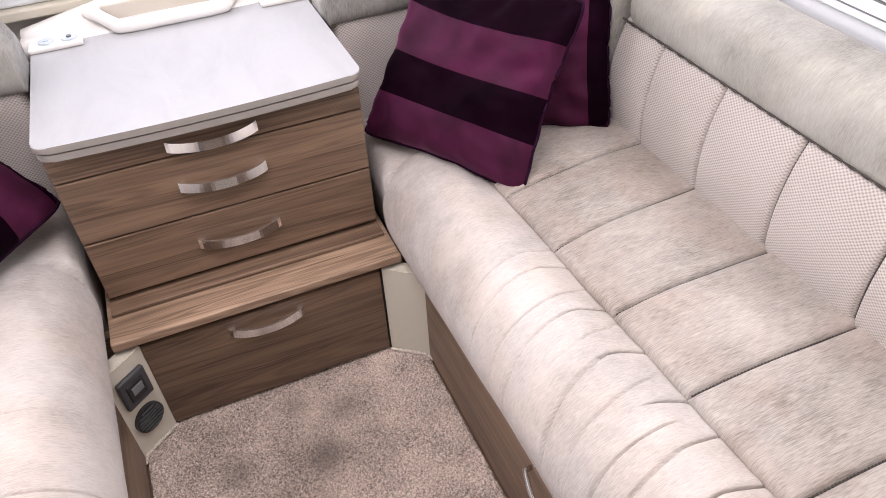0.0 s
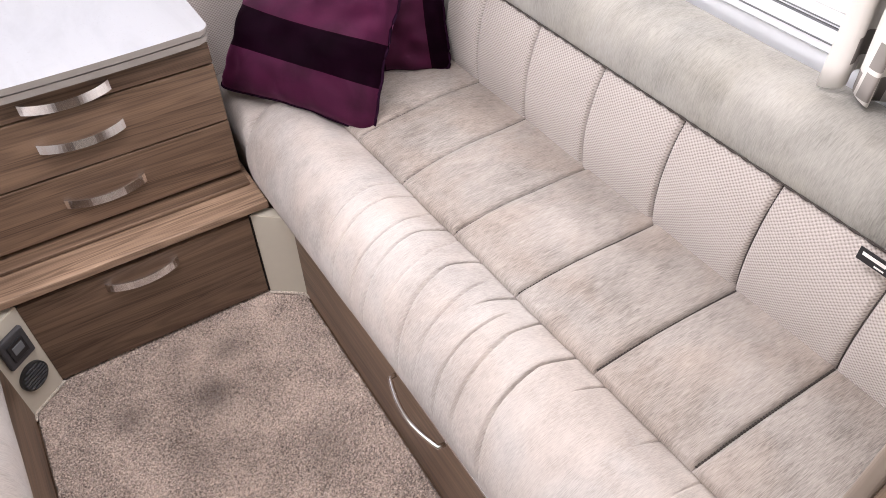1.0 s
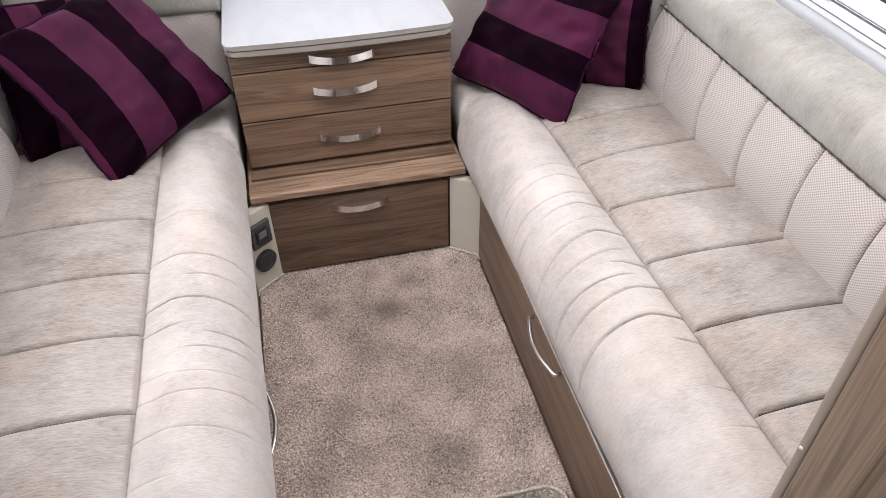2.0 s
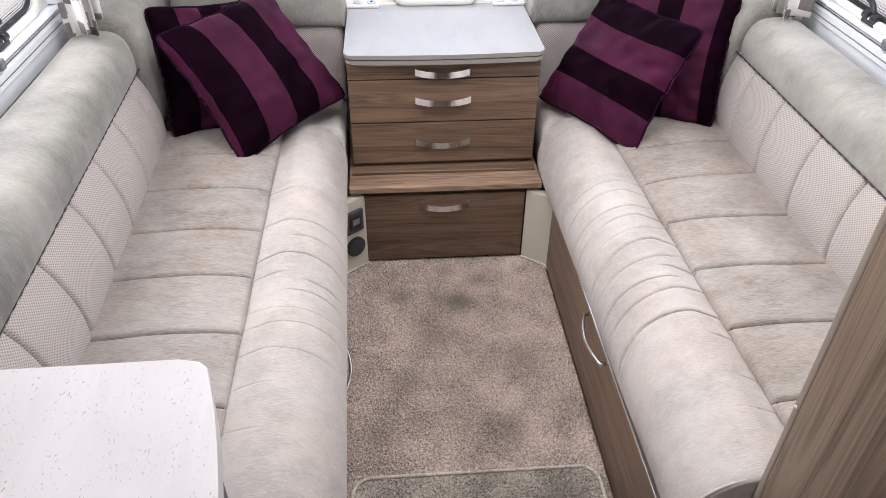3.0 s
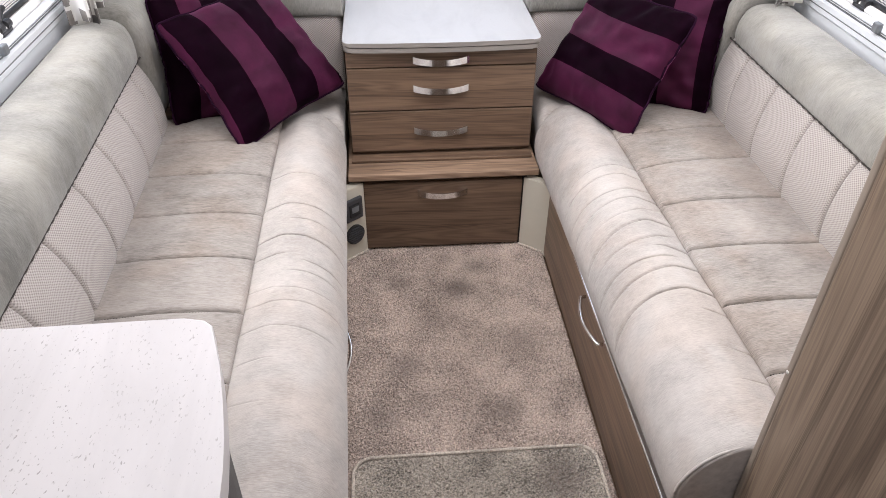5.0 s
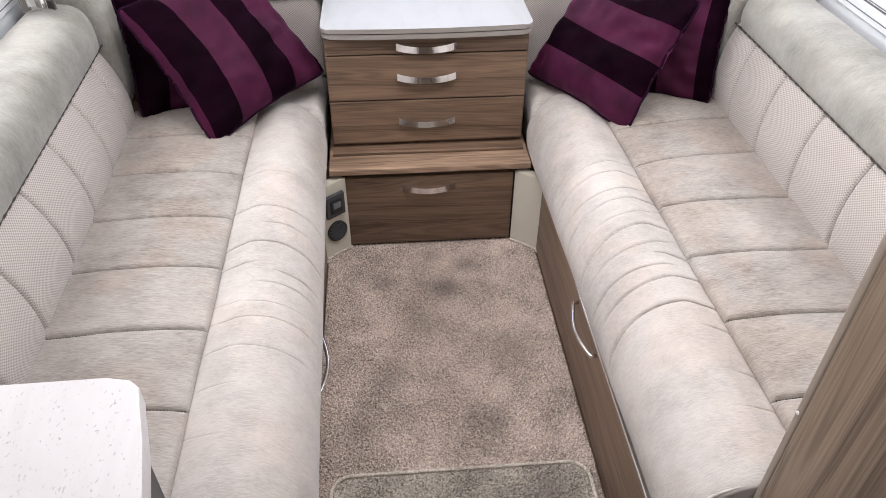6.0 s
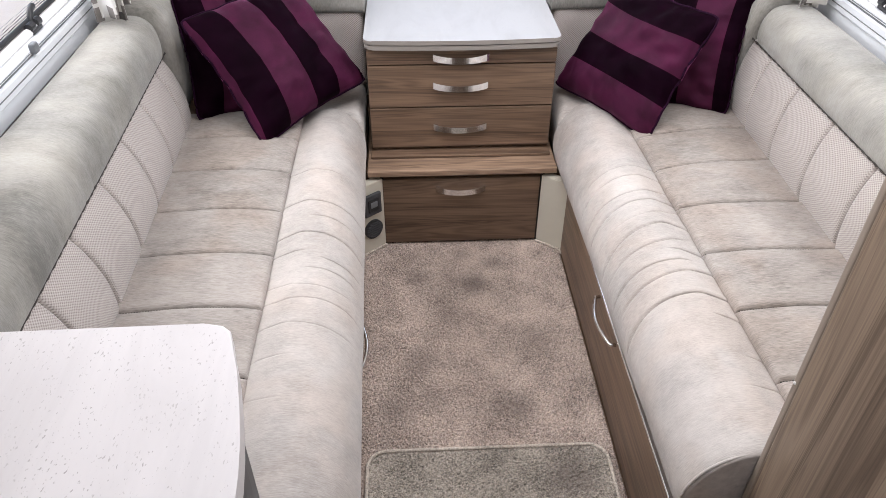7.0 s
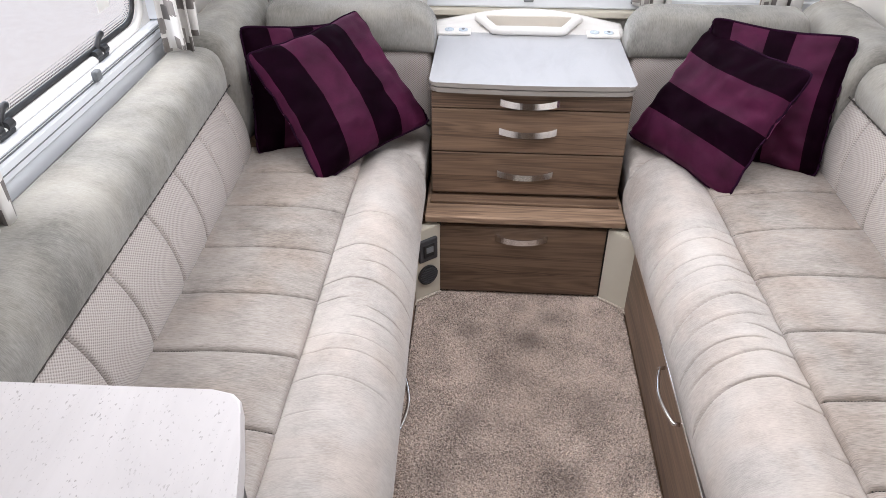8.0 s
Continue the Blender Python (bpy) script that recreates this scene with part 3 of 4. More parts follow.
def sofa(s, label, seat_seams, bolster_seams, back_seams, x_seam0, x_seam1, x_front, x_seat, x_top, creases, flare, y_near=-1.207, taper=0.0, z_top=0.686, lean=0.0):
    y_far = 0.075
    so = thing("sofa", (s * 0.66, -0.56, 0.0), label, "sofa", "facing sofas")
    # base and its front
    box("base", (min(s * 0.345, s * 1.02), y_near + 0.004, 0.0), (max(s * 0.345, s * 1.02), 0.055, 0.255), WOOD_Y, so, 0)
    front_b = box("front_board", (min(s * 0.326, s * 0.344), y_near, 0.002), (max(s * 0.326, s * 0.344), -0.058, 0.244), WOOD_Y, so, 0.002, "elm-effect front board")
    box("trim", (min(s * 0.323, s * 0.345), y_near, 0.246), (max(s * 0.323, s * 0.345), -0.058, 0.253), CHROME, so, 0.002, "bright metal trim strip")
    # foam under the panels
    box("foam", (min(s * (x_seam0 + 0.006), s * (x_seat + 0.12)), y_near, 0.257), (max(s * (x_seam0 + 0.006), s * (x_seat + 0.12)), y_far, 0.440), VELOUR_X, so, 0.006)
    rows = [(y_far, y_far)] + list(zip(bolster_seams, seat_seams)) + [(y_near, y_near)]
    def xs(y):
        return x_seam0 + (x_seam1 - x_seam0) * (y - y_far) / (y_near - y_far)
    def out(y):                 # the backrest runs slightly askew
        return taper * (y + 0.5)
    def bow(t):                 # the backrest swells above the seat and rolls back at its top
        return -0.0115 * math.sin(math.pi * min(1.0, t / 0.95) ** 0.9) - 0.004 * max(0.0, math.sin(math.pi * t)) + 0.006 * max(0.0, t - 0.8) / 0.2
    def dome(p):
        t = min(1.0, max(0.0, (abs(p[0]) - x_seam0) / (x_seat + out(p[1]) - x_seam0)))
        return p + np.array((0, 0, 0.011 * math.sin(math.pi * t ** 0.75)))
    # dark cords: stitched seams, with the shade of the creases in their colour
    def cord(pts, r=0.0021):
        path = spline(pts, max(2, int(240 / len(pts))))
        part("seam", add_tube(bmesh.new(), [tuple(q) for q in path], [r * (1.0 if i % 4 < 2 else 0.55) for i in range(len(path))], 6), SEAM, so, "dark cord for stitching and shaded gaps")
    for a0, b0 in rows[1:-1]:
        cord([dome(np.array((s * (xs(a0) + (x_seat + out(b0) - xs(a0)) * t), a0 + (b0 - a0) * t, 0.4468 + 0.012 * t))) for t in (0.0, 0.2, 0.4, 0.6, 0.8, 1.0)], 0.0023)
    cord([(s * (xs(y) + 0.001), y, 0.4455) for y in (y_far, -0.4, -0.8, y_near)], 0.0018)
    # this dark cord stands in for shade in the seat to backrest gap
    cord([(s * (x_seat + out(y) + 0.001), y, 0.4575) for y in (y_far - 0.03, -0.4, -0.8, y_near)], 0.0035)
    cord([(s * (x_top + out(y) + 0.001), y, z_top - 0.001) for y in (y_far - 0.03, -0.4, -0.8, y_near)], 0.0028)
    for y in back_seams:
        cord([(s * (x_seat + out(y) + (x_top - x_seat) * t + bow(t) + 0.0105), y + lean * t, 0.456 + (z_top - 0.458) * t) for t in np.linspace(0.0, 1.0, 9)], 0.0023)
    for k, ((a0, b0), (a1, b1)) in enumerate(zip(rows, rows[1:])):
        c = [(s * (xs(a0) - 0.007), a0, 0.456), (s * (x_seat + out(b0) + 0.012), b0, 0.468), (s * (x_seat + out(b1) + 0.012), b1, 0.468), (s * (xs(a1) - 0.007), a1, 0.456)]
        if s > 0:
            c = [c[0], c[3], c[2], c[1]]
        # corner order that turns the normal upwards
        v = np.cross(np.array(c[1]) - np.array(c[0]), np.array(c[3]) - np.array(c[0]))
        if v[2] < 0:
            c = [c[0], c[3], c[2], c[1]]
        pad("seat_panel", *c, VELOUR_SEAT, so, 0.008, 0.013, 0.011, nu=22, nv=26, wrinkle=0.003, seed=k * 3 + s, warp=dome)
    bolster("bolster", s * x_seam0, s * x_seam1, s * x_front, y_near, 0.108, creases, so, 3 + s, flare)
    ring = []
    wd = x_seam1 - x_front - flare
    for d, z in spline([(0.01, 0.436), (0.03, 0.452), (0.36 * wd, 0.4645), (0.62 * wd, 0.457), (0.84 * wd, 0.424), (0.965 * wd, 0.374), (0.985 * wd, 0.33), (0.935 * wd, 0.288)], 6):
        ring.append((s * (x_seam1 - d), y_near + 0.006, z))
    part("piping", add_tube(bmesh.new(), ring, 0.003, 8), VELOUR_X, so, "corded edge of the front roll", True)
    # backrest: woven panels, then the plain top roll
    back = [y_far - 0.03] + list(back_seams) + [y_near]
    for a, b in zip(back, back[1:]):
        c = [(s * (x_seat + out(a)), a, 0.452), (s * (x_seat + out(b)), b, 0.452), (s * (x_top + out(b)), b + lean, z_top + 0.003), (s * (x_top + out(a)), a + lean, z_top + 0.003)]
        v = np.cross(np.array(c[1]) - np.array(c[0]), np.array(c[3]) - np.array(c[0]))
        if v[0] * s > 0:
            c = [c[1], c[0], c[3], c[2]]
        pad("back_panel", *c, WOVEN_SIDE, so, 0.003, 0.0125, 0.012, nu=20, nv=24, skirt=0.05, warp=lambda p: p + np.array((s * bow(min(1.0, max(0.0, (p[2] - 0.452) / (z_top - 0.449)))), 0, 0)))
    box("back_foam", (min(s * (x_top + 0.05), s * 1.0), y_near, 0.30), (max(s * (x_top + 0.05), s * 1.0), y_far - 0.03, z_top), VELOUR_X, so, 0.005)
    k = (0.988 - x_top) / 0.17
    prof = [(x_top + 0.03, z_top - 0.008), (x_top + 0.005, z_top - 0.003), (x_top - 0.004, z_top + 0.014), (x_top - 0.002, 0.732), (x_top + 0.014, 0.765), (x_top + 0.045 * k, 0.784), (x_top + 0.090 * k, 0.790), (x_top + 0.135 * k, 0.787), (x_top + 0.162 * k, 0.772), (x_top + 0.170 * k, 0.735), (x_top + 0.160 * k, 0.672)]
    roll_along_y("top_roll", s, prof, y_near, y_far - 0.03, VELOUR_TOP, so, 0.02, 0.05, 4 + s, [(-0.45, 0.006), (-0.645, 0.006), (-0.70, 0.008), (-0.843, 0.005)], lambda q0, y: out(y) * max(0.0, 1 - (q0 - x_top) / 0.17))
    return so


# creases: where each starts at the seam, crosses the crest and runs down the front; its reach round the roll; its depth
R_CREASE = [(-0.282, -0.286, -0.326, 0.05, 0.58, 0.002), (-0.334, -0.336, -0.355, 0.05, 0.66, 0.0028), (-0.395, -0.402, -0.433, 0.10, 0.66, 0.0026),
            (-0.449, -0.447, -0.475, 0.04, 0.66, 0.004), (-0.483, -0.499, -0.546, 0.06, 0.64, 0.0016), (-0.553, -0.549, -0.600, 0.02, 0.66, 0.006),
            (-0.590, -0.611, -0.657, 0.15, 0.62, 0.0028), (-0.656, -0.650, -0.680, 0.0, 0.32, 0.0055), (-0.675, -0.686, -0.715, 0.22, 0.66, 0.0035),
            (-0.722, -0.724, -0.769, 0.04, 0.62, 0.0045), (-0.804, -0.797, -0.840, 0.03, 0.68, 0.006), (-0.870, -0.864, -0.88, 0.02, 0.28, 0.003),
            (-0.98, -0.976, -0.99, 0.02, 0.25, 0.002), (-1.06, -1.06, -1.08, 0.05, 0.30, 0.0014)]
L_CREASE = [(-0.264, -0.268, -0.285, 0.04, 0.5, 0.0018), (-0.42, -0.412, -0.425, 0.05, 0.62, 0.0038), (-0.47, -0.478, -0.495, 0.28, 0.58, 0.0022),
            (-0.55, -0.546, -0.555, 0.03, 0.62, 0.005), (-0.617, -0.611, -0.62, 0.05, 0.34, 0.0028), (-0.63, -0.637, -0.64, 0.36, 0.60, 0.003),
            (-0.675, -0.679, -0.685, 0.30, 0.58, 0.0025), (-0.727, -0.734, -0.735, 0.05, 0.55, 0.0011), (-0.771, -0.780, -0.785, 0.05, 0.60, 0.0014),
            (-0.855, -0.853, -0.86, 0.05, 0.58, 0.0014), (-0.945, -0.938, -0.95, 0.05, 0.35, 0.0009), (-1.04, -1.047, -1.06, 0.05, 0.35, 0.0009)]

sofa_right = sofa(1, "pale beige velour sofa with ruched front roll and woven back panels", (-0.085, -0.262, -0.466, -0.659, -0.850, -1.04), (-0.115, -0.291, -0.470, -0.653, -0.845, -1.041),
                  (-0.085, -0.262, -0.45, -0.646, -0.843, -1.04), 0.490, 0.535, 0.291, 0.819, 0.834, R_CREASE, 0.020, -1.207, 0.0, 0.683)
sofa_left = sofa(-1, "pale grey-beige velour sofa with smooth front roll and woven back panels", (-0.08, -0.258, -0.445, -0.620, -0.802, -0.988, -1.172), (-0.08, -0.255, -0.435, -0.608, -0.79, -0.98, -1.165),
                 (-0.05, -0.228, -0.408, -0.584, -0.780, -0.955, -1.13), 0.490, 0.485, 0.302, 0.788, 0.818, L_CREASE, -0.041, -1.288, 0.044, 0.671, -0.022)


# ---- corner seats in front of the front wall ----
def corner_seat(s):
    co = thing("corner_seat", (s * 0.6, 0.25, 0.0), "grey-beige velour corner seat with woven backrest beside the chest", "sofa", "corner seats")
    box("base", (min(s * 0.298, s * 1.02), 0.058, 0.0), (max(s * 0.298, s * 1.02), 0.60, 0.255), WOOD_X, co, 0)
    c = [(s * 0.305, 0.079, 0.452), (s * 0.83, 0.079, 0.452), (s * 0.83, 0.335, 0.452), (s * 0.305, 0.335, 0.452)]
    if s < 0:
        c = [c[1], c[0], c[3], c[2]]
    pad("seat_cushion", *c, VELOUR_X, co, 0.006, 0.03, 0.03, skirt=0.165)
    c = [(s * 0.30, 0.295, 0.440), (s * 0.82, 0.295, 0.440), (s * 0.82, 0.318, 0.690), (s * 0.30, 0.318, 0.690)]
    if s < 0:
        c = [c[1], c[0], c[3], c[2]]
    pad("back_panel", *c, WOVEN_FRONT, co, 0.006, 0.012, 0.016, skirt=0.12)
    # plain top roll with its inner corner cut back
    prof = spline([(0.36, 0.672), (0.315, 0.678), (0.300, 0.70), (0.300, 0.745), (0.305, 0.785), (0.325, 0.803), (0.375, 0.808), (0.425, 0.803), (0.445, 0.74), (0.44, 0.672)], 6)
    xs_ = np.concatenate([np.linspace(0.292, 0.37, 14), np.linspace(0.385, 0.76, 20), np.linspace(0.77, 0.80, 6)])
    verts = []
    for x in xs_:
        k, lift = 1.0, 0.0
        if x < 0.37:
            q = (0.37 - x) / 0.078
            lift = 0.072 * (1 - math.sqrt(max(0, 1 - q * q * 0.96)))
        if x > 0.77:
            k = 0.85 + 0.15 * math.sqrt(max(0, 1 - ((x - 0.77) / 0.03) ** 2))
        for y, z in prof:
            zz = 0.672 + (z - 0.672) * k
            zz = zz - lift * max(0, (zz - 0.672) / 0.134)
            verts.append((s * x, 0.372 + (y - 0.372) * k, zz + 0.003 * noise.noise(Vector((x * 8, y * 8, s)))))
    m = len(prof)
    mesh_part("top_roll", verts, grid_faces(len(xs_), m, True) + [tuple(range(m)), tuple((len(xs_) - 1) * m + j for j in range(m))[::-1]], VELOUR_TOP_Y_SHADED, co)
    # block in the corner, against the side wall
    blk = [(0.845, 0.455), (0.818, 0.56), (0.815, 0.70), (0.825, 0.765), (0.86, 0.806), (0.92, 0.815), (0.975, 0.80), (1.0, 0.77), (1.005, 0.6), (1.0, 0.455)]
    roll_along_y("corner_roll", s, blk, 0.052, 0.50, VELOUR_TOP, co, 0.02, 0.04, 9 + s)
    return co


corner_seat(1)
corner_seat(-1)


# ---- chest of drawers ----
def bow_handle(parent, x, y, z, length=0.166, tall=0.018, out=0.020):
    """A chrome bow handle: a broad flat strip that arches away from the front."""
    n = 24
    verts = []
    for i in range(n + 1):
        t = -1 + 2 * i / n
        yy = y - out * (1 - t * t) ** 0.8 - 0.004
        dz = -0.004 * (1 - t * t)
        h = tall * (0.5 + 0.06 * t * t)
        th = 0.0045
        tilt = 0.0018
        verts += [(x + t * length / 2, yy - tilt, z + dz - h), (x + t * length / 2, yy + tilt * 0.2, z + dz + h), (x + t * length / 2, yy + th + tilt * 0.2, z + dz + h), (x + t * length / 2, yy + th - tilt, z + dz - h)]
    hnd = mesh_part("handle", verts, grid_faces(n + 1, 4, True) + [(0, 1, 2, 3), tuple(n * 4 + k for k in (3, 2, 1, 0))], CHROME, parent, "polished chrome bow handle", False)
    for t in (-1, 1):
        box("foot", (x + t * (length / 2 - 0.008) - 0.006, y - 0.006, z - tall * 0.4), (x + t * (length / 2 - 0.008) + 0.006, y + 0.001, z + tall * 0.4), CHROME, hnd, 0.001)
    return hnd


chest = thing("chest_of_drawers", (0, 0.30, 0.295), "elm-effect chest of three drawers with chrome bow handles and pale top", "chest of drawers")
box("body", (-0.284, 0.113, 0.305), (0.282, 0.52, 0.646), WOOD_X, chest, 0.001)
box("plinth", (-0.287, 0.062, 0.297), (0.285, 0.52, 0.306), WOOD_X, chest, 0.002)
for z0, z1, zh in ((0.599, 0.645, 0.613), (0.460, 0.595, 0.524), (0.320, 0.456, 0.384)):
    d = box("drawer", (-0.283, 0.095, z0), (0.281, 0.112, z1), WOOD_X, chest, 0.0022)
    bow_handle(d, -0.004, 0.095, zh + 0.008)


def bowed_slab(name, z0, z1, y_front, y_back, half, sag, mat, parent, r=0.025, bevel=0.003, label=""):
    pts = [(-half, y_back), (half, y_back)]
    out = []
    for k in range(7):
        a = radians(90 * k / 6)
        out.append((half - r + r * math.cos(a), y_front + r - r * math.sin(a)))
    for k in range(1, 16):
        x = (half - r) * (1 - 2 * k / 16)
        out.append((x, y_front - sag * (1 - (x / (half - r)) ** 2)))
    for k in range(7):
        a = radians(90 - 90 * k / 6)
        out.append((-(half - r + r * math.cos(a)), y_front + r - r * math.sin(a)))
    bm = add_prism(bmesh.new(), pts + out, "z", z0, z1, bevel)
    if isinstance(mat, list):
        bm.normal_update()
        for f in bm.faces:
            f.material_index = 0 if abs(f.normal.z) > 0.4 else 1
    return part(name, bm, mat, parent, label)


top = bowed_slab("worktop", 0.668, 0.681, 0.078, 0.50, 0.289, 0.010, [WORKTOP, TAUPE], chest, label="pale laminate lid with bowed front")
bowed_slab("tray_shelf", 0.651, 0.6645, 0.080, 0.50, 0.287, 0.010, TAUPE, chest, label="cream edged pull-out shelf")

step_unit = thing("drawer_step", (0, 0.08, 0), "elm-effect low drawer unit with ledge under the chest", "drawer unit")
box("ledge", (-0.297, -0.012, 0.275), (0.297, 0.50, 0.2955), WOOD_PALE, step_unit, 0.003, "pale elm-effect ledge with highlights in its colour")
box("body", (-0.262, 0.018, 0.0), (0.262, 0.50, 0.274), WOOD_X, step_unit, 0)
d = box("drawer", (-0.253, 0.0, 0.010), (0.248, 0.017, 0.256), WOOD_X, step_unit, 0.002)
bow_handle(d, -0.006, 0.0, 0.222, 0.158)
# near-black strips colour in the shade of the gaps beside the drawer
for s in (-1, 1):
    box("gap_strip", (min(s * 0.2505, s * 0.2615), 0.004, 0.0), (max(s * 0.2505, s * 0.2615), 0.016, 0.27), SHADOWGAP, step_unit, 0)


def corner_panel(s):
    """The slanting cream panel between drawer and sofa."""
    a, b = Vector((s * 0.252, 0.002, 0)), Vector((s * 0.330, -0.060, 0))
    d = (b - a).normalized()
    nrm = Vector((-d.y, d.x, 0)) * (-1 if s > 0 else 1)
    if nrm.y > 0:
        nrm = -nrm
    cp = thing("corner_panel", ((a + b) / 2), "cream angled corner panel beside the low drawer", "panel", "corner panels", "structure")
    bm = bmesh.new()
    low = [a, b, b - nrm * 0.03, a - nrm * 0.03]
    va = [bm.verts.new((q.x, q.y, 0.0)) for q in low]
    vb = [bm.verts.new((q.x, q.y, 0.262)) for q in low]
    bm.faces.new(va)
    bm.faces.new(vb)
    for i in range(4):
        bm.faces.new((va[i], va[(i + 1) % 4], vb[(i + 1) % 4], vb[i]))
    bmesh.ops.bevel(bm, geom=list(bm.edges), offset=0.002, segments=2, affect="EDGES")
    part("board", bm, CREAM, cp)
    if s < 0:
        mid = (a + b) / 2
        ang = math.atan2(d.y, d.x)
        fix = Matrix.Translation(mid) @ Matrix.Rotation(ang, 4, "Z")
        flip = -1 if (fix.to_3x3() @ Vector((0, 1, 0))).dot(nrm) < 0 else 1
        def put(bm):
            bmesh.ops.transform(bm, matrix=fix, verts=bm.verts)
            return bm
        sk = part("socket", put(add_box(bmesh.new(), (-0.033, min(0, flip * 0.012), 0.150), (0.033, max(0, flip * 0.012), 0.228), 0.004)), DARK, cp, "dark grey power socket with a screen")
        part("cover", put(add_box(bmesh.new(), (-0.020, min(flip * 0.011, flip * 0.015), 0.166), (0.020, max(flip * 0.011, flip * 0.015), 0.212), 0.003)), BLACK, sk, "black socket cover")
        part("window", put(add_box(bmesh.new(), (-0.014, min(flip * 0.0145, flip * 0.0165), 0.182), (0.012, max(flip * 0.0145, flip * 0.0165), 0.203), 0.001)), GREY, sk, "dim grey screen")
        vent = part("vent", put(add_cyl(bmesh.new(), (0, flip * 0.004, 0.092), (0, 1, 0), 0.034, 0.010, 32)), BLACK, cp, "round black warm-air outlet")
        for k in range(-3, 4):
            w = math.sqrt(0.030 ** 2 - (k * 0.0085) ** 2)
            part("slat", put(add_box(bmesh.new(), (-w, min(flip * 0.008, flip * 0.012), 0.092 + k * 0.0085 - 0.0022), (w, max(flip * 0.008, flip * 0.012), 0.092 + k * 0.0085 + 0.0022), 0.0006)), DARK, vent)
    return cp


corner_panel(1)
corner_panel(-1)


def bar_handle(parent, s, y, z=0.227, x=0.326, post=0.014):
    """A slim chrome bow handle on a sofa's front board."""
    d = x - post
    pts = [(s * x, y - 0.088, z), (s * d, y - 0.086, z)] + [(s * (d - 0.016 * math.cos(math.pi * t / 2)), y + 0.084 * t, z) for t in np.linspace(-0.92, 0.92, 17)] + [(s * d, y + 0.086, z), (s * x, y + 0.088, z)]
    part("handle", add_tube(bmesh.new(), pts, 0.0048, 10), CHROME, parent, "slim chrome bow handle", True)


bar_handle(sofa_right, 1, -0.626)
bar_handle(sofa_left, -1, -0.695, post=0.033)


# ---- moulded tray behind the worktop ----
tray = thing("moulded_tray", (0, 0.55, 0.681), "white moulded tray with hollow and switch plates on the chest", "tray")
n = 41
verts = []
for i in range(n):
    x = -0.305 + 0.61 * i / (n - 1)
    arch = 0.688 + 0.047 * math.cos(math.pi * x / 0.66) ** 1.2
    for y, z in ((0.500, 0.655), (0.500, 0.6845), (0.535, 0.690), (0.548, arch - 0.010), (0.556, arch - 0.002), (0.568, arch), (0.590, arch - 0.002), (0.600, arch - 0.012), (0.600, 0.655)):
        verts.append((x, y, max(z, 0.655)))
mesh_part("back_rim", verts, grid_faces(n, 9, True) + [tuple(range(9)), tuple((n - 1) * 9 + k for k in range(9))[::-1]], WHITE, tray)
rim_pts = spline([(-0.165, 0.553, 0.712), (-0.145, 0.530, 0.709), (-0.118, 0.495, 0.699), (-0.100, 0.482, 0.695), (0, 0.480, 0.695), (0.100, 0.482, 0.695), (0.118, 0.495, 0.699), (0.145, 0.530, 0.709), (0.165, 0.553, 0.712)], 6)
part("hollow_rim", add_tube(bmesh.new(), [tuple(q) for q in rim_pts], 0.014, 12), WHITE, tray, "raised rounded rim", True)
bm = add_prism(bmesh.new(), [(-0.135, 0.552), (-0.100, 0.485), (0.100, 0.485), (0.135, 0.552)], "z", 0.6825, 0.688)
part("hollow", bm, EDGE, tray, "cream hollow")
part("hollow_back", add_prism(bmesh.new(), [(-0.112, 0.689), (0.112, 0.689), (0.138, 0.724), (-0.138, 0.724)], "y", 0.536, 0.546, 0.002), EDGE, tray, "cream sloping back of the hollow")
for s in (-1, 1):
    pl = box("switch_plate", (min(s * 0.185, s * 0.290), 0.462, 0.6815), (max(s * 0.185, s * 0.290), 0.515, 0.690), WHITE, tray, 0.003)
    for k, dx in enumerate((0.21, 0.255)):
        part("switch", add_cyl(bmesh.new(), (s * dx, 0.492, 0.6915), (0, 0, 1), 0.015, 0.003, 20), ICE, pl, "ice-blue round switch")
        part("button", add_cyl(bmesh.new(), (s * dx, 0.492, 0.694), (0, 0, 1), 0.005, 0.003, 12), GREY if (k == 0) == (s < 0) else ICE, pl)

# ---- wardrobe ----
ward = thing("wardrobe", (0.72, -1.7, 0), "tall elm-effect wardrobe with rounded taupe corner edging", "wardrobe")
box("body", (0.4355, -2.5, 0.0), (1.028, -1.214, 1.93), EDGE, ward, 0)
box("edging", (0.416, -1.2285, 0.0), (0.435, -1.211, 1.93), WARD_EDGE, ward, 0.006, "rounded taupe edging", 4)
cap = part("screw_cap", add_cyl(bmesh.new(), (0.4158, -1.219, 0.662), (1, 0, 0), 0.003, 0.002, 16), WHITE, ward, "small white screw cap", True)
box("side_panel", (0.415, -2.5, 0.0), (0.435, -1.2285, 1.93), WOOD_Z, ward, 0.003, "elm-effect side panel")

# ---- counter ----
counter = thing("counter", (-0.7, -1.75, 0), "pale stone-effect counter with rounded corner on a dark cabinet", "counter")
front_line = [(-0.381, -1.299), (-0.371, -1.308), (-0.366, -1.327), (-0.352, -1.373), (-0.341, -1.421), (-0.332, -1.468), (-0.327, -1.507), (-0.323, -1.57), (-0.323, -1.65), (-0.33, -1.75), (-0.35, -1.86), (-0.38, -1.97)]
outline = [(-1.028, -1.302), (-0.405, -1.296)] + front_line + [(-1.028, -1.97)]
part("worktop", add_prism(bmesh.new(), outline, "z", 0.867, 0.898, 0.004), COUNTER, counter, "stone-effect laminate top")
inner = [(-1.02, -1.31), (-0.43, -1.31)] + [(x - 0.018, y - 0.004) for x, y in front_line] + [(-1.02, -1.965)]
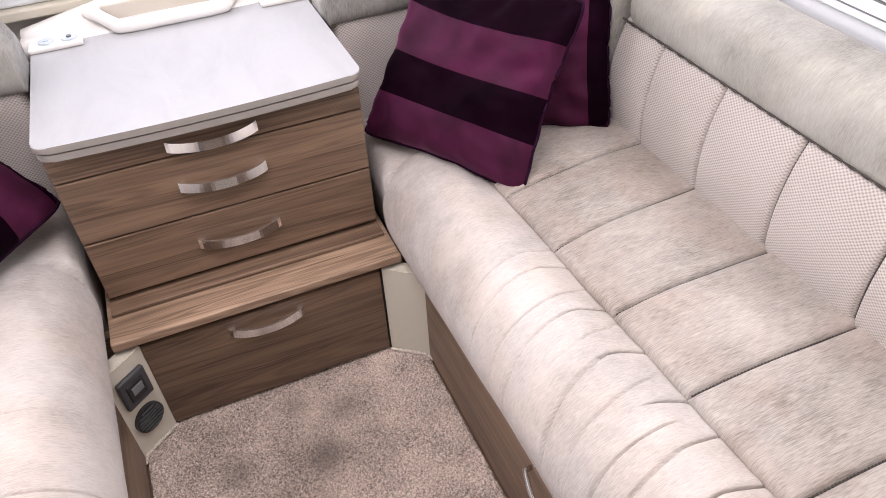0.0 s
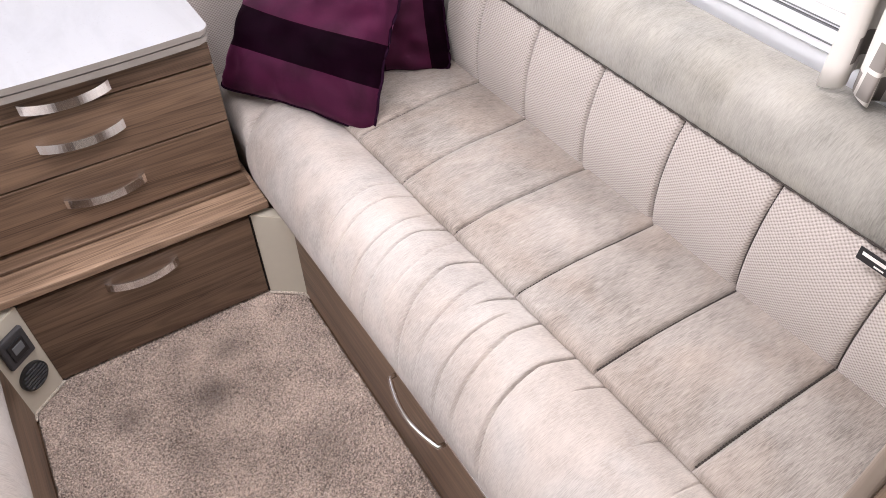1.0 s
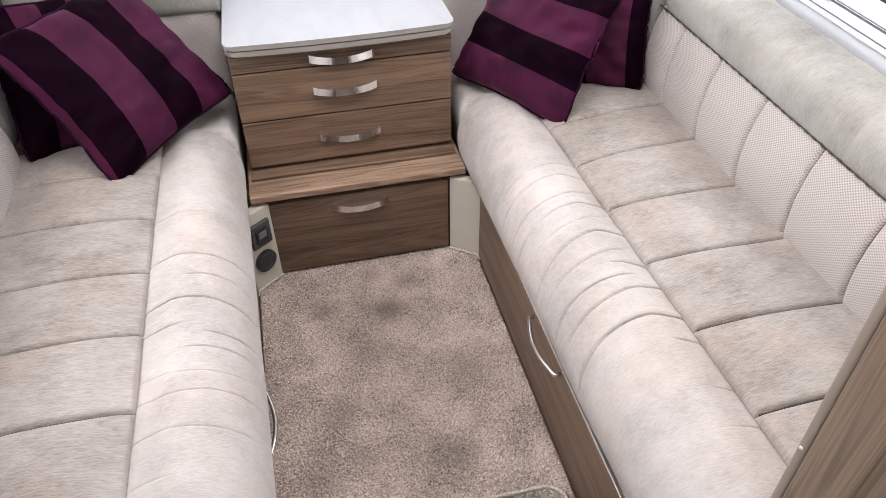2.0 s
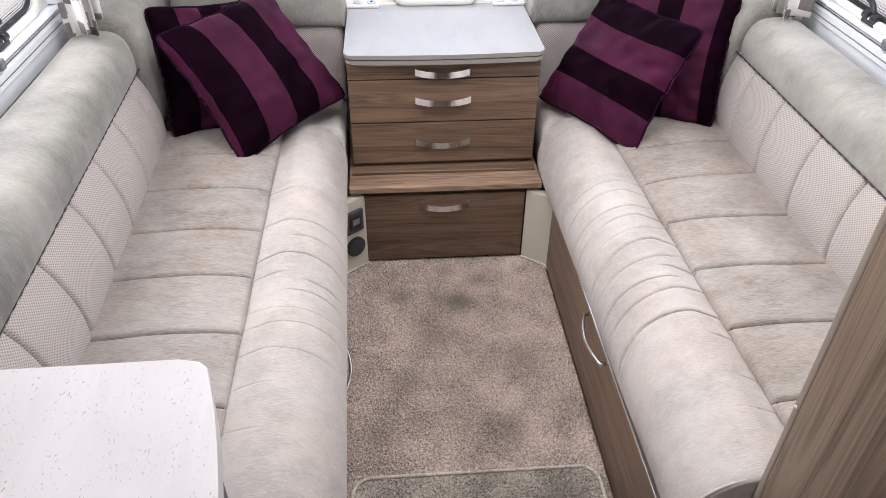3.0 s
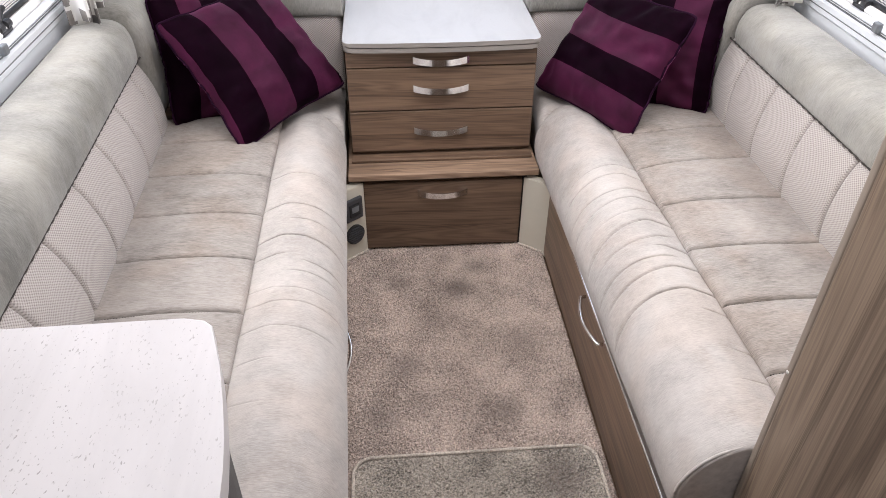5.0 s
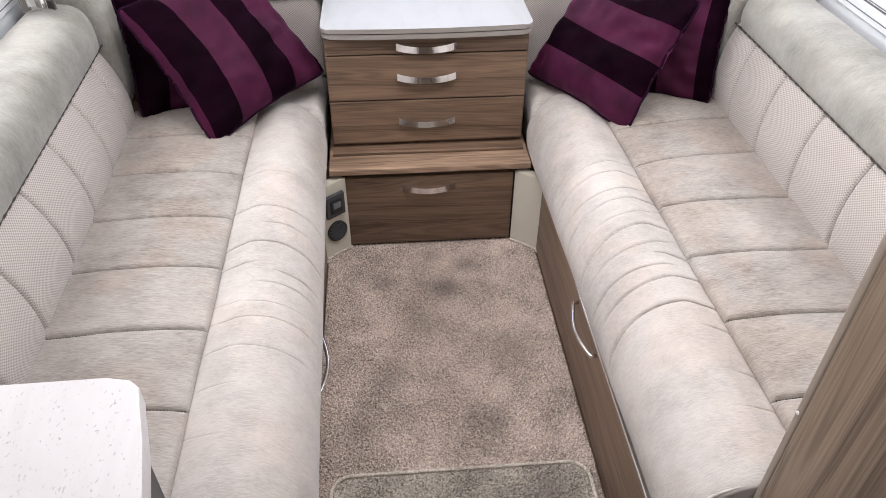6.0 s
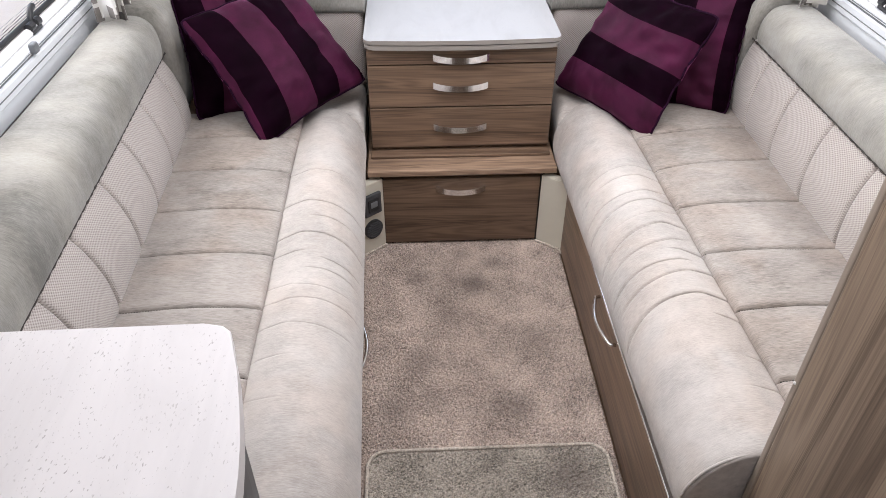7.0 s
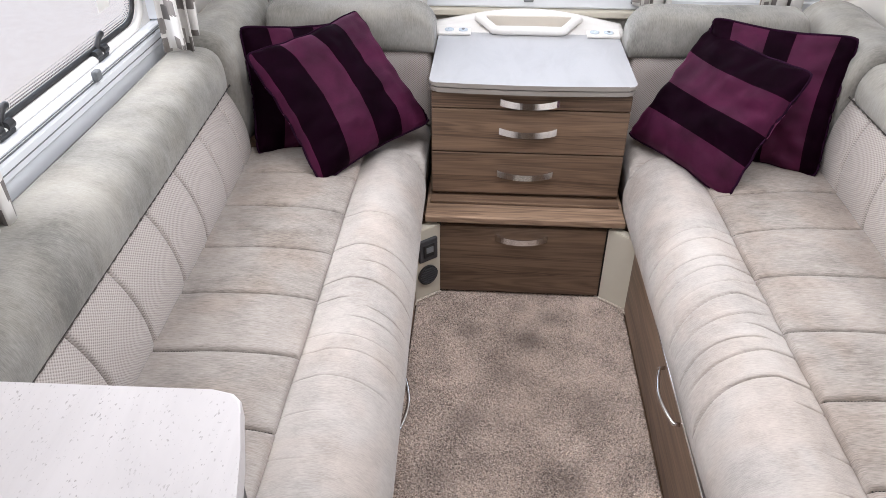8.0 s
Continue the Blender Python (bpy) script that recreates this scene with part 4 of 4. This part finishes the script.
part("cabinet", add_prism(bmesh.new(), inner, "z", 0.0, 0.866, 0.0), DARK, counter, "dark charcoal cabinet side")


# ---- cushions ----
def cushion(m, size, cuts, upright, label, fat=0.062, seed=0, slump=0.0):
    """A square filled cushion in sewn stripes: cuts are (end, material) along one side; the stripes run upright or across."""
    n = 48
    cu = thing("cushion", (0, 0, 0), label, "cushion", "striped cushions")
    cu.matrix_basis = m
    h = size / 2
    def lay(u, v, side):
        soft = 1 - 0.070 * (abs(u) * abs(v)) ** 6
        pinch_u = soft * (1 - 0.10 * (1 - v * v))
        pinch_v = soft * (1 - 0.10 * (1 - u * u))
        f = max(0.0, (1 - abs(u) ** 2.4) * (1 - abs(v) ** 2.4)) ** 0.50
        ear = (abs(u) * abs(v)) ** 3
        w = noise.noise(Vector((u * 2.2 + seed, v * 2.2, side * 3))) * 0.008 * f
        w += 0.0050 * math.sin(17 * v + 3 * seed) * abs(u) ** 6 * (1 - v * v) + 0.0050 * math.sin(15 * u + 5 * seed) * abs(v) ** 6 * (1 - u * u)
        w += 0.014 * ear * noise.noise(Vector((u * 6 + seed, v * 6, 5)))
        # folds that run from the corners and edges towards the middle
        fold = 0.010 * math.sin(11 * (abs(u) - abs(v)) + seed) * abs(u * v) * (1 - ear) + 0.010 * noise.noise(Vector((u * 3 + seed, v * 3, side)))
        fold += 0.012 * noise.noise(Vector((u * 7 + seed, v * 2.5, side + 2))) * abs(v) + 0.012 * noise.noise(Vector((u * 2.5, v * 7 + seed, side + 4))) * abs(u)
        y = side * (fat * f + fold * f) + w + slump * u * v * 0.05
        return (u * h * pinch_u, y, v * h * pinch_v - 0.006 * (1 - u * u) * f)
    start = -1.0
    for end, mat in cuts:
        k = max(3, int(n * (end - start) / 2))
        a = np.linspace(start, end, k)
        b = np.linspace(-1, 1, n)
        verts, faces = [], []
        for side in (-1, 1):
            off = len(verts)
            for p_ in a:
                for q_ in b:
                    u, v = (p_, q_) if upright else (q_, p_)
                    verts.append(lay(u, v, side))
            faces += [tuple(off + i for i in f) for f in grid_faces(k, n)]
        me_ob = mesh_part("stripe", verts, faces, mat, None)
        me_ob.parent = cu
        start = end
    ring = [(t, -1) for t in np.linspace(-1, 1, 30)[:-1]] + [(1, t) for t in np.linspace(-1, 1, 30)[:-1]] + [(-t, 1) for t in np.linspace(-1, 1, 30)[:-1]] + [(-1, -t) for t in np.linspace(-1, 1, 30)[:-1]]
    pipe = part("piping", add_tube(bmesh.new(), [lay(u, v, 0) for u, v in ring], 0.0038, 8, True), PIPING, None, "dark piped edge", True)
    pipe.parent = cu
    return cu


A, P = AUBERGINE, PLUM
cushion(pose(-0.646, 0.165, 0.622, -24, 4, 26), 0.374, [(-0.55, A), (-0.20, P), (0.15, A), (0.55, P), (1, A)], True, "aubergine and plum striped velvet cushion leaning into the corner", 0.050, 2)
cushion(pose(0.647, 0.127, 0.643, -20, -1, -26.7), 0.392, [(-0.67, A), (-0.17, P), (0.19, A), (0.74, P), (1, A)], True, "aubergine and plum striped velvet cushion behind another cushion", 0.050, 7)
cushion(pose(-0.541, 0.094, 0.638, -42, -7.5, 46.4), 0.412, [(-0.93, P), (-0.48, A), (0.03, P), (0.45, A), (0.94, P), (1, A)], True, "plum and aubergine striped velvet cushion with diagonal stripes", 0.078, 4, 0.3)
cushion(pose(0.508, 0.086, 0.621, -34, 3.8, -56.8), 0.392, [(-0.46, P), (0.0, A), (0.52, P), (1, A)], False, "plum and aubergine striped velvet cushion propped on the sofa", 0.078, 11, -0.3)


# ---- curtains ----
cm, cnt, cb = material("patterned_curtain", 0.85)
vor = nd(cnt, "ShaderNodeTexVoronoi", Scale=1.0, Randomness=0.75)
vor.distance = "CHEBYCHEV"
uvn = cnt.nodes.new("ShaderNodeUVMap")
uvm = cnt.nodes.new("ShaderNodeMapping")
uvm.inputs["Scale"].default_value = (24, 19, 1)
cnt.links.new(uvn.outputs[0], uvm.inputs["Vector"])
cnt.links.new(uvm.outputs[0], vor.inputs["Vector"])
edge_n = math_node(cnt, "LESS_THAN", vor.outputs["Distance"], 0.36)
tone = ramp(cnt, vor.outputs["Color"], [(0.0, (0.13, 0.12, 0.115)), (0.5, (0.22, 0.20, 0.19)), (1.0, (0.36, 0.33, 0.31))])
cnt.links.new(mix(cnt, edge_n, (0.72, 0.70, 0.67), tone), cb.inputs["Base Color"])
bump(cnt, cb, noise_tex(cnt, coords(cnt), 600.0, 2), 0.2, 0.0006)


def curtain(c, along, wide, z0, z1, folds, deep, seed, lean=0.0):
    """A gathered curtain, hanging in deep folds, with an uneven hem."""
    cu = thing("curtain", (c[0], c[1], z0), "white curtain with grey block print gathered beside the window", "curtain", "curtains")
    nu, nw = 64, 22
    verts = []
    for side in (0, 1):
        for j in range(nw):
            w = j / (nw - 1)
            sp = wide * (0.80 + 0.35 * w)
            for i in range(nu):
                a = i / (nu - 1)
                ph = 2 * math.pi * folds * a + seed + 0.6 * math.sin(3 * w + seed)
                off = deep * math.sin(ph) * (1 - 0.3 * w) + side * 0.0022
                t = (a - 0.5) * sp + 0.012 * math.sin(2.2 * ph) + lean * w
                z = z0 + (z1 - z0) * w + (1 - w) ** 6 * 0.014 * math.sin(ph * 0.5 + 1.0)
                verts.append((c[0] + (off if along == "y" else t), c[1] + (t if along == "y" else off), z))
    faces = grid_faces(nw, nu) + [tuple(nw * nu + k for k in f[::-1]) for f in grid_faces(nw, nu)]
    faces += [(i, i + 1, nw * nu + i + 1, nw * nu + i) for i in range(nu - 1)]
    cloth = mesh_part("cloth", verts, faces, cm, cu)
    uv = cloth.data.uv_layers.new(name="cloth")
    for lp in cloth.data.loops:
        k = lp.vertex_index % (nu * nw)
        uv.data[lp.index].uv = ((k % nu) / (nu - 1) * wide * 3.2 + seed, verts[lp.vertex_index][2])
    return cu


curtain((-0.930, -0.015), "y", 0.150, 0.800, 1.55, 2.1, 0.034, 0.4, 0.02)
curtain((0.935, 0.02), "y", 0.150, 0.80, 1.55, 2.1, 0.034, 1.7, 0.02)
curtain((-0.945, -0.86), "y", 0.13, 0.775, 1.55, 2.5, 0.022, 2.2)
curtain((0.945, -0.865), "y", 0.15, 0.80, 1.55, 2.3, 0.034, 3.0)
curtain((0.40, 0.595), "x", 0.14, 0.735, 1.55, 2.5, 0.014, 0.9)
curtain((0.80, 0.595), "x", 0.16, 0.735, 1.55, 2.5, 0.014, 2.9)
curtain((-0.40, 0.595), "x", 0.14, 0.735, 1.55, 2.5, 0.014, 1.3)
curtain((-0.82, 0.595), "x", 0.16, 0.735, 1.55, 2.5, 0.014, 4.1)

# ---- label on the backrest ----
lab = box("maker_label", (0.8085, -1.040, 0.668), (0.8105, -0.992, 0.689), BLACK, sofa_right, 0.0004, "black woven label")
for z0, z1, a, b in ((0.6790, 0.6842, -1.032, -0.998), (0.6715, 0.6738, -1.032, -1.018)):
    box("bar", (0.8078, a, z0), (0.8084, b, z1), WHITE, lab, 0, "pale printed bar")
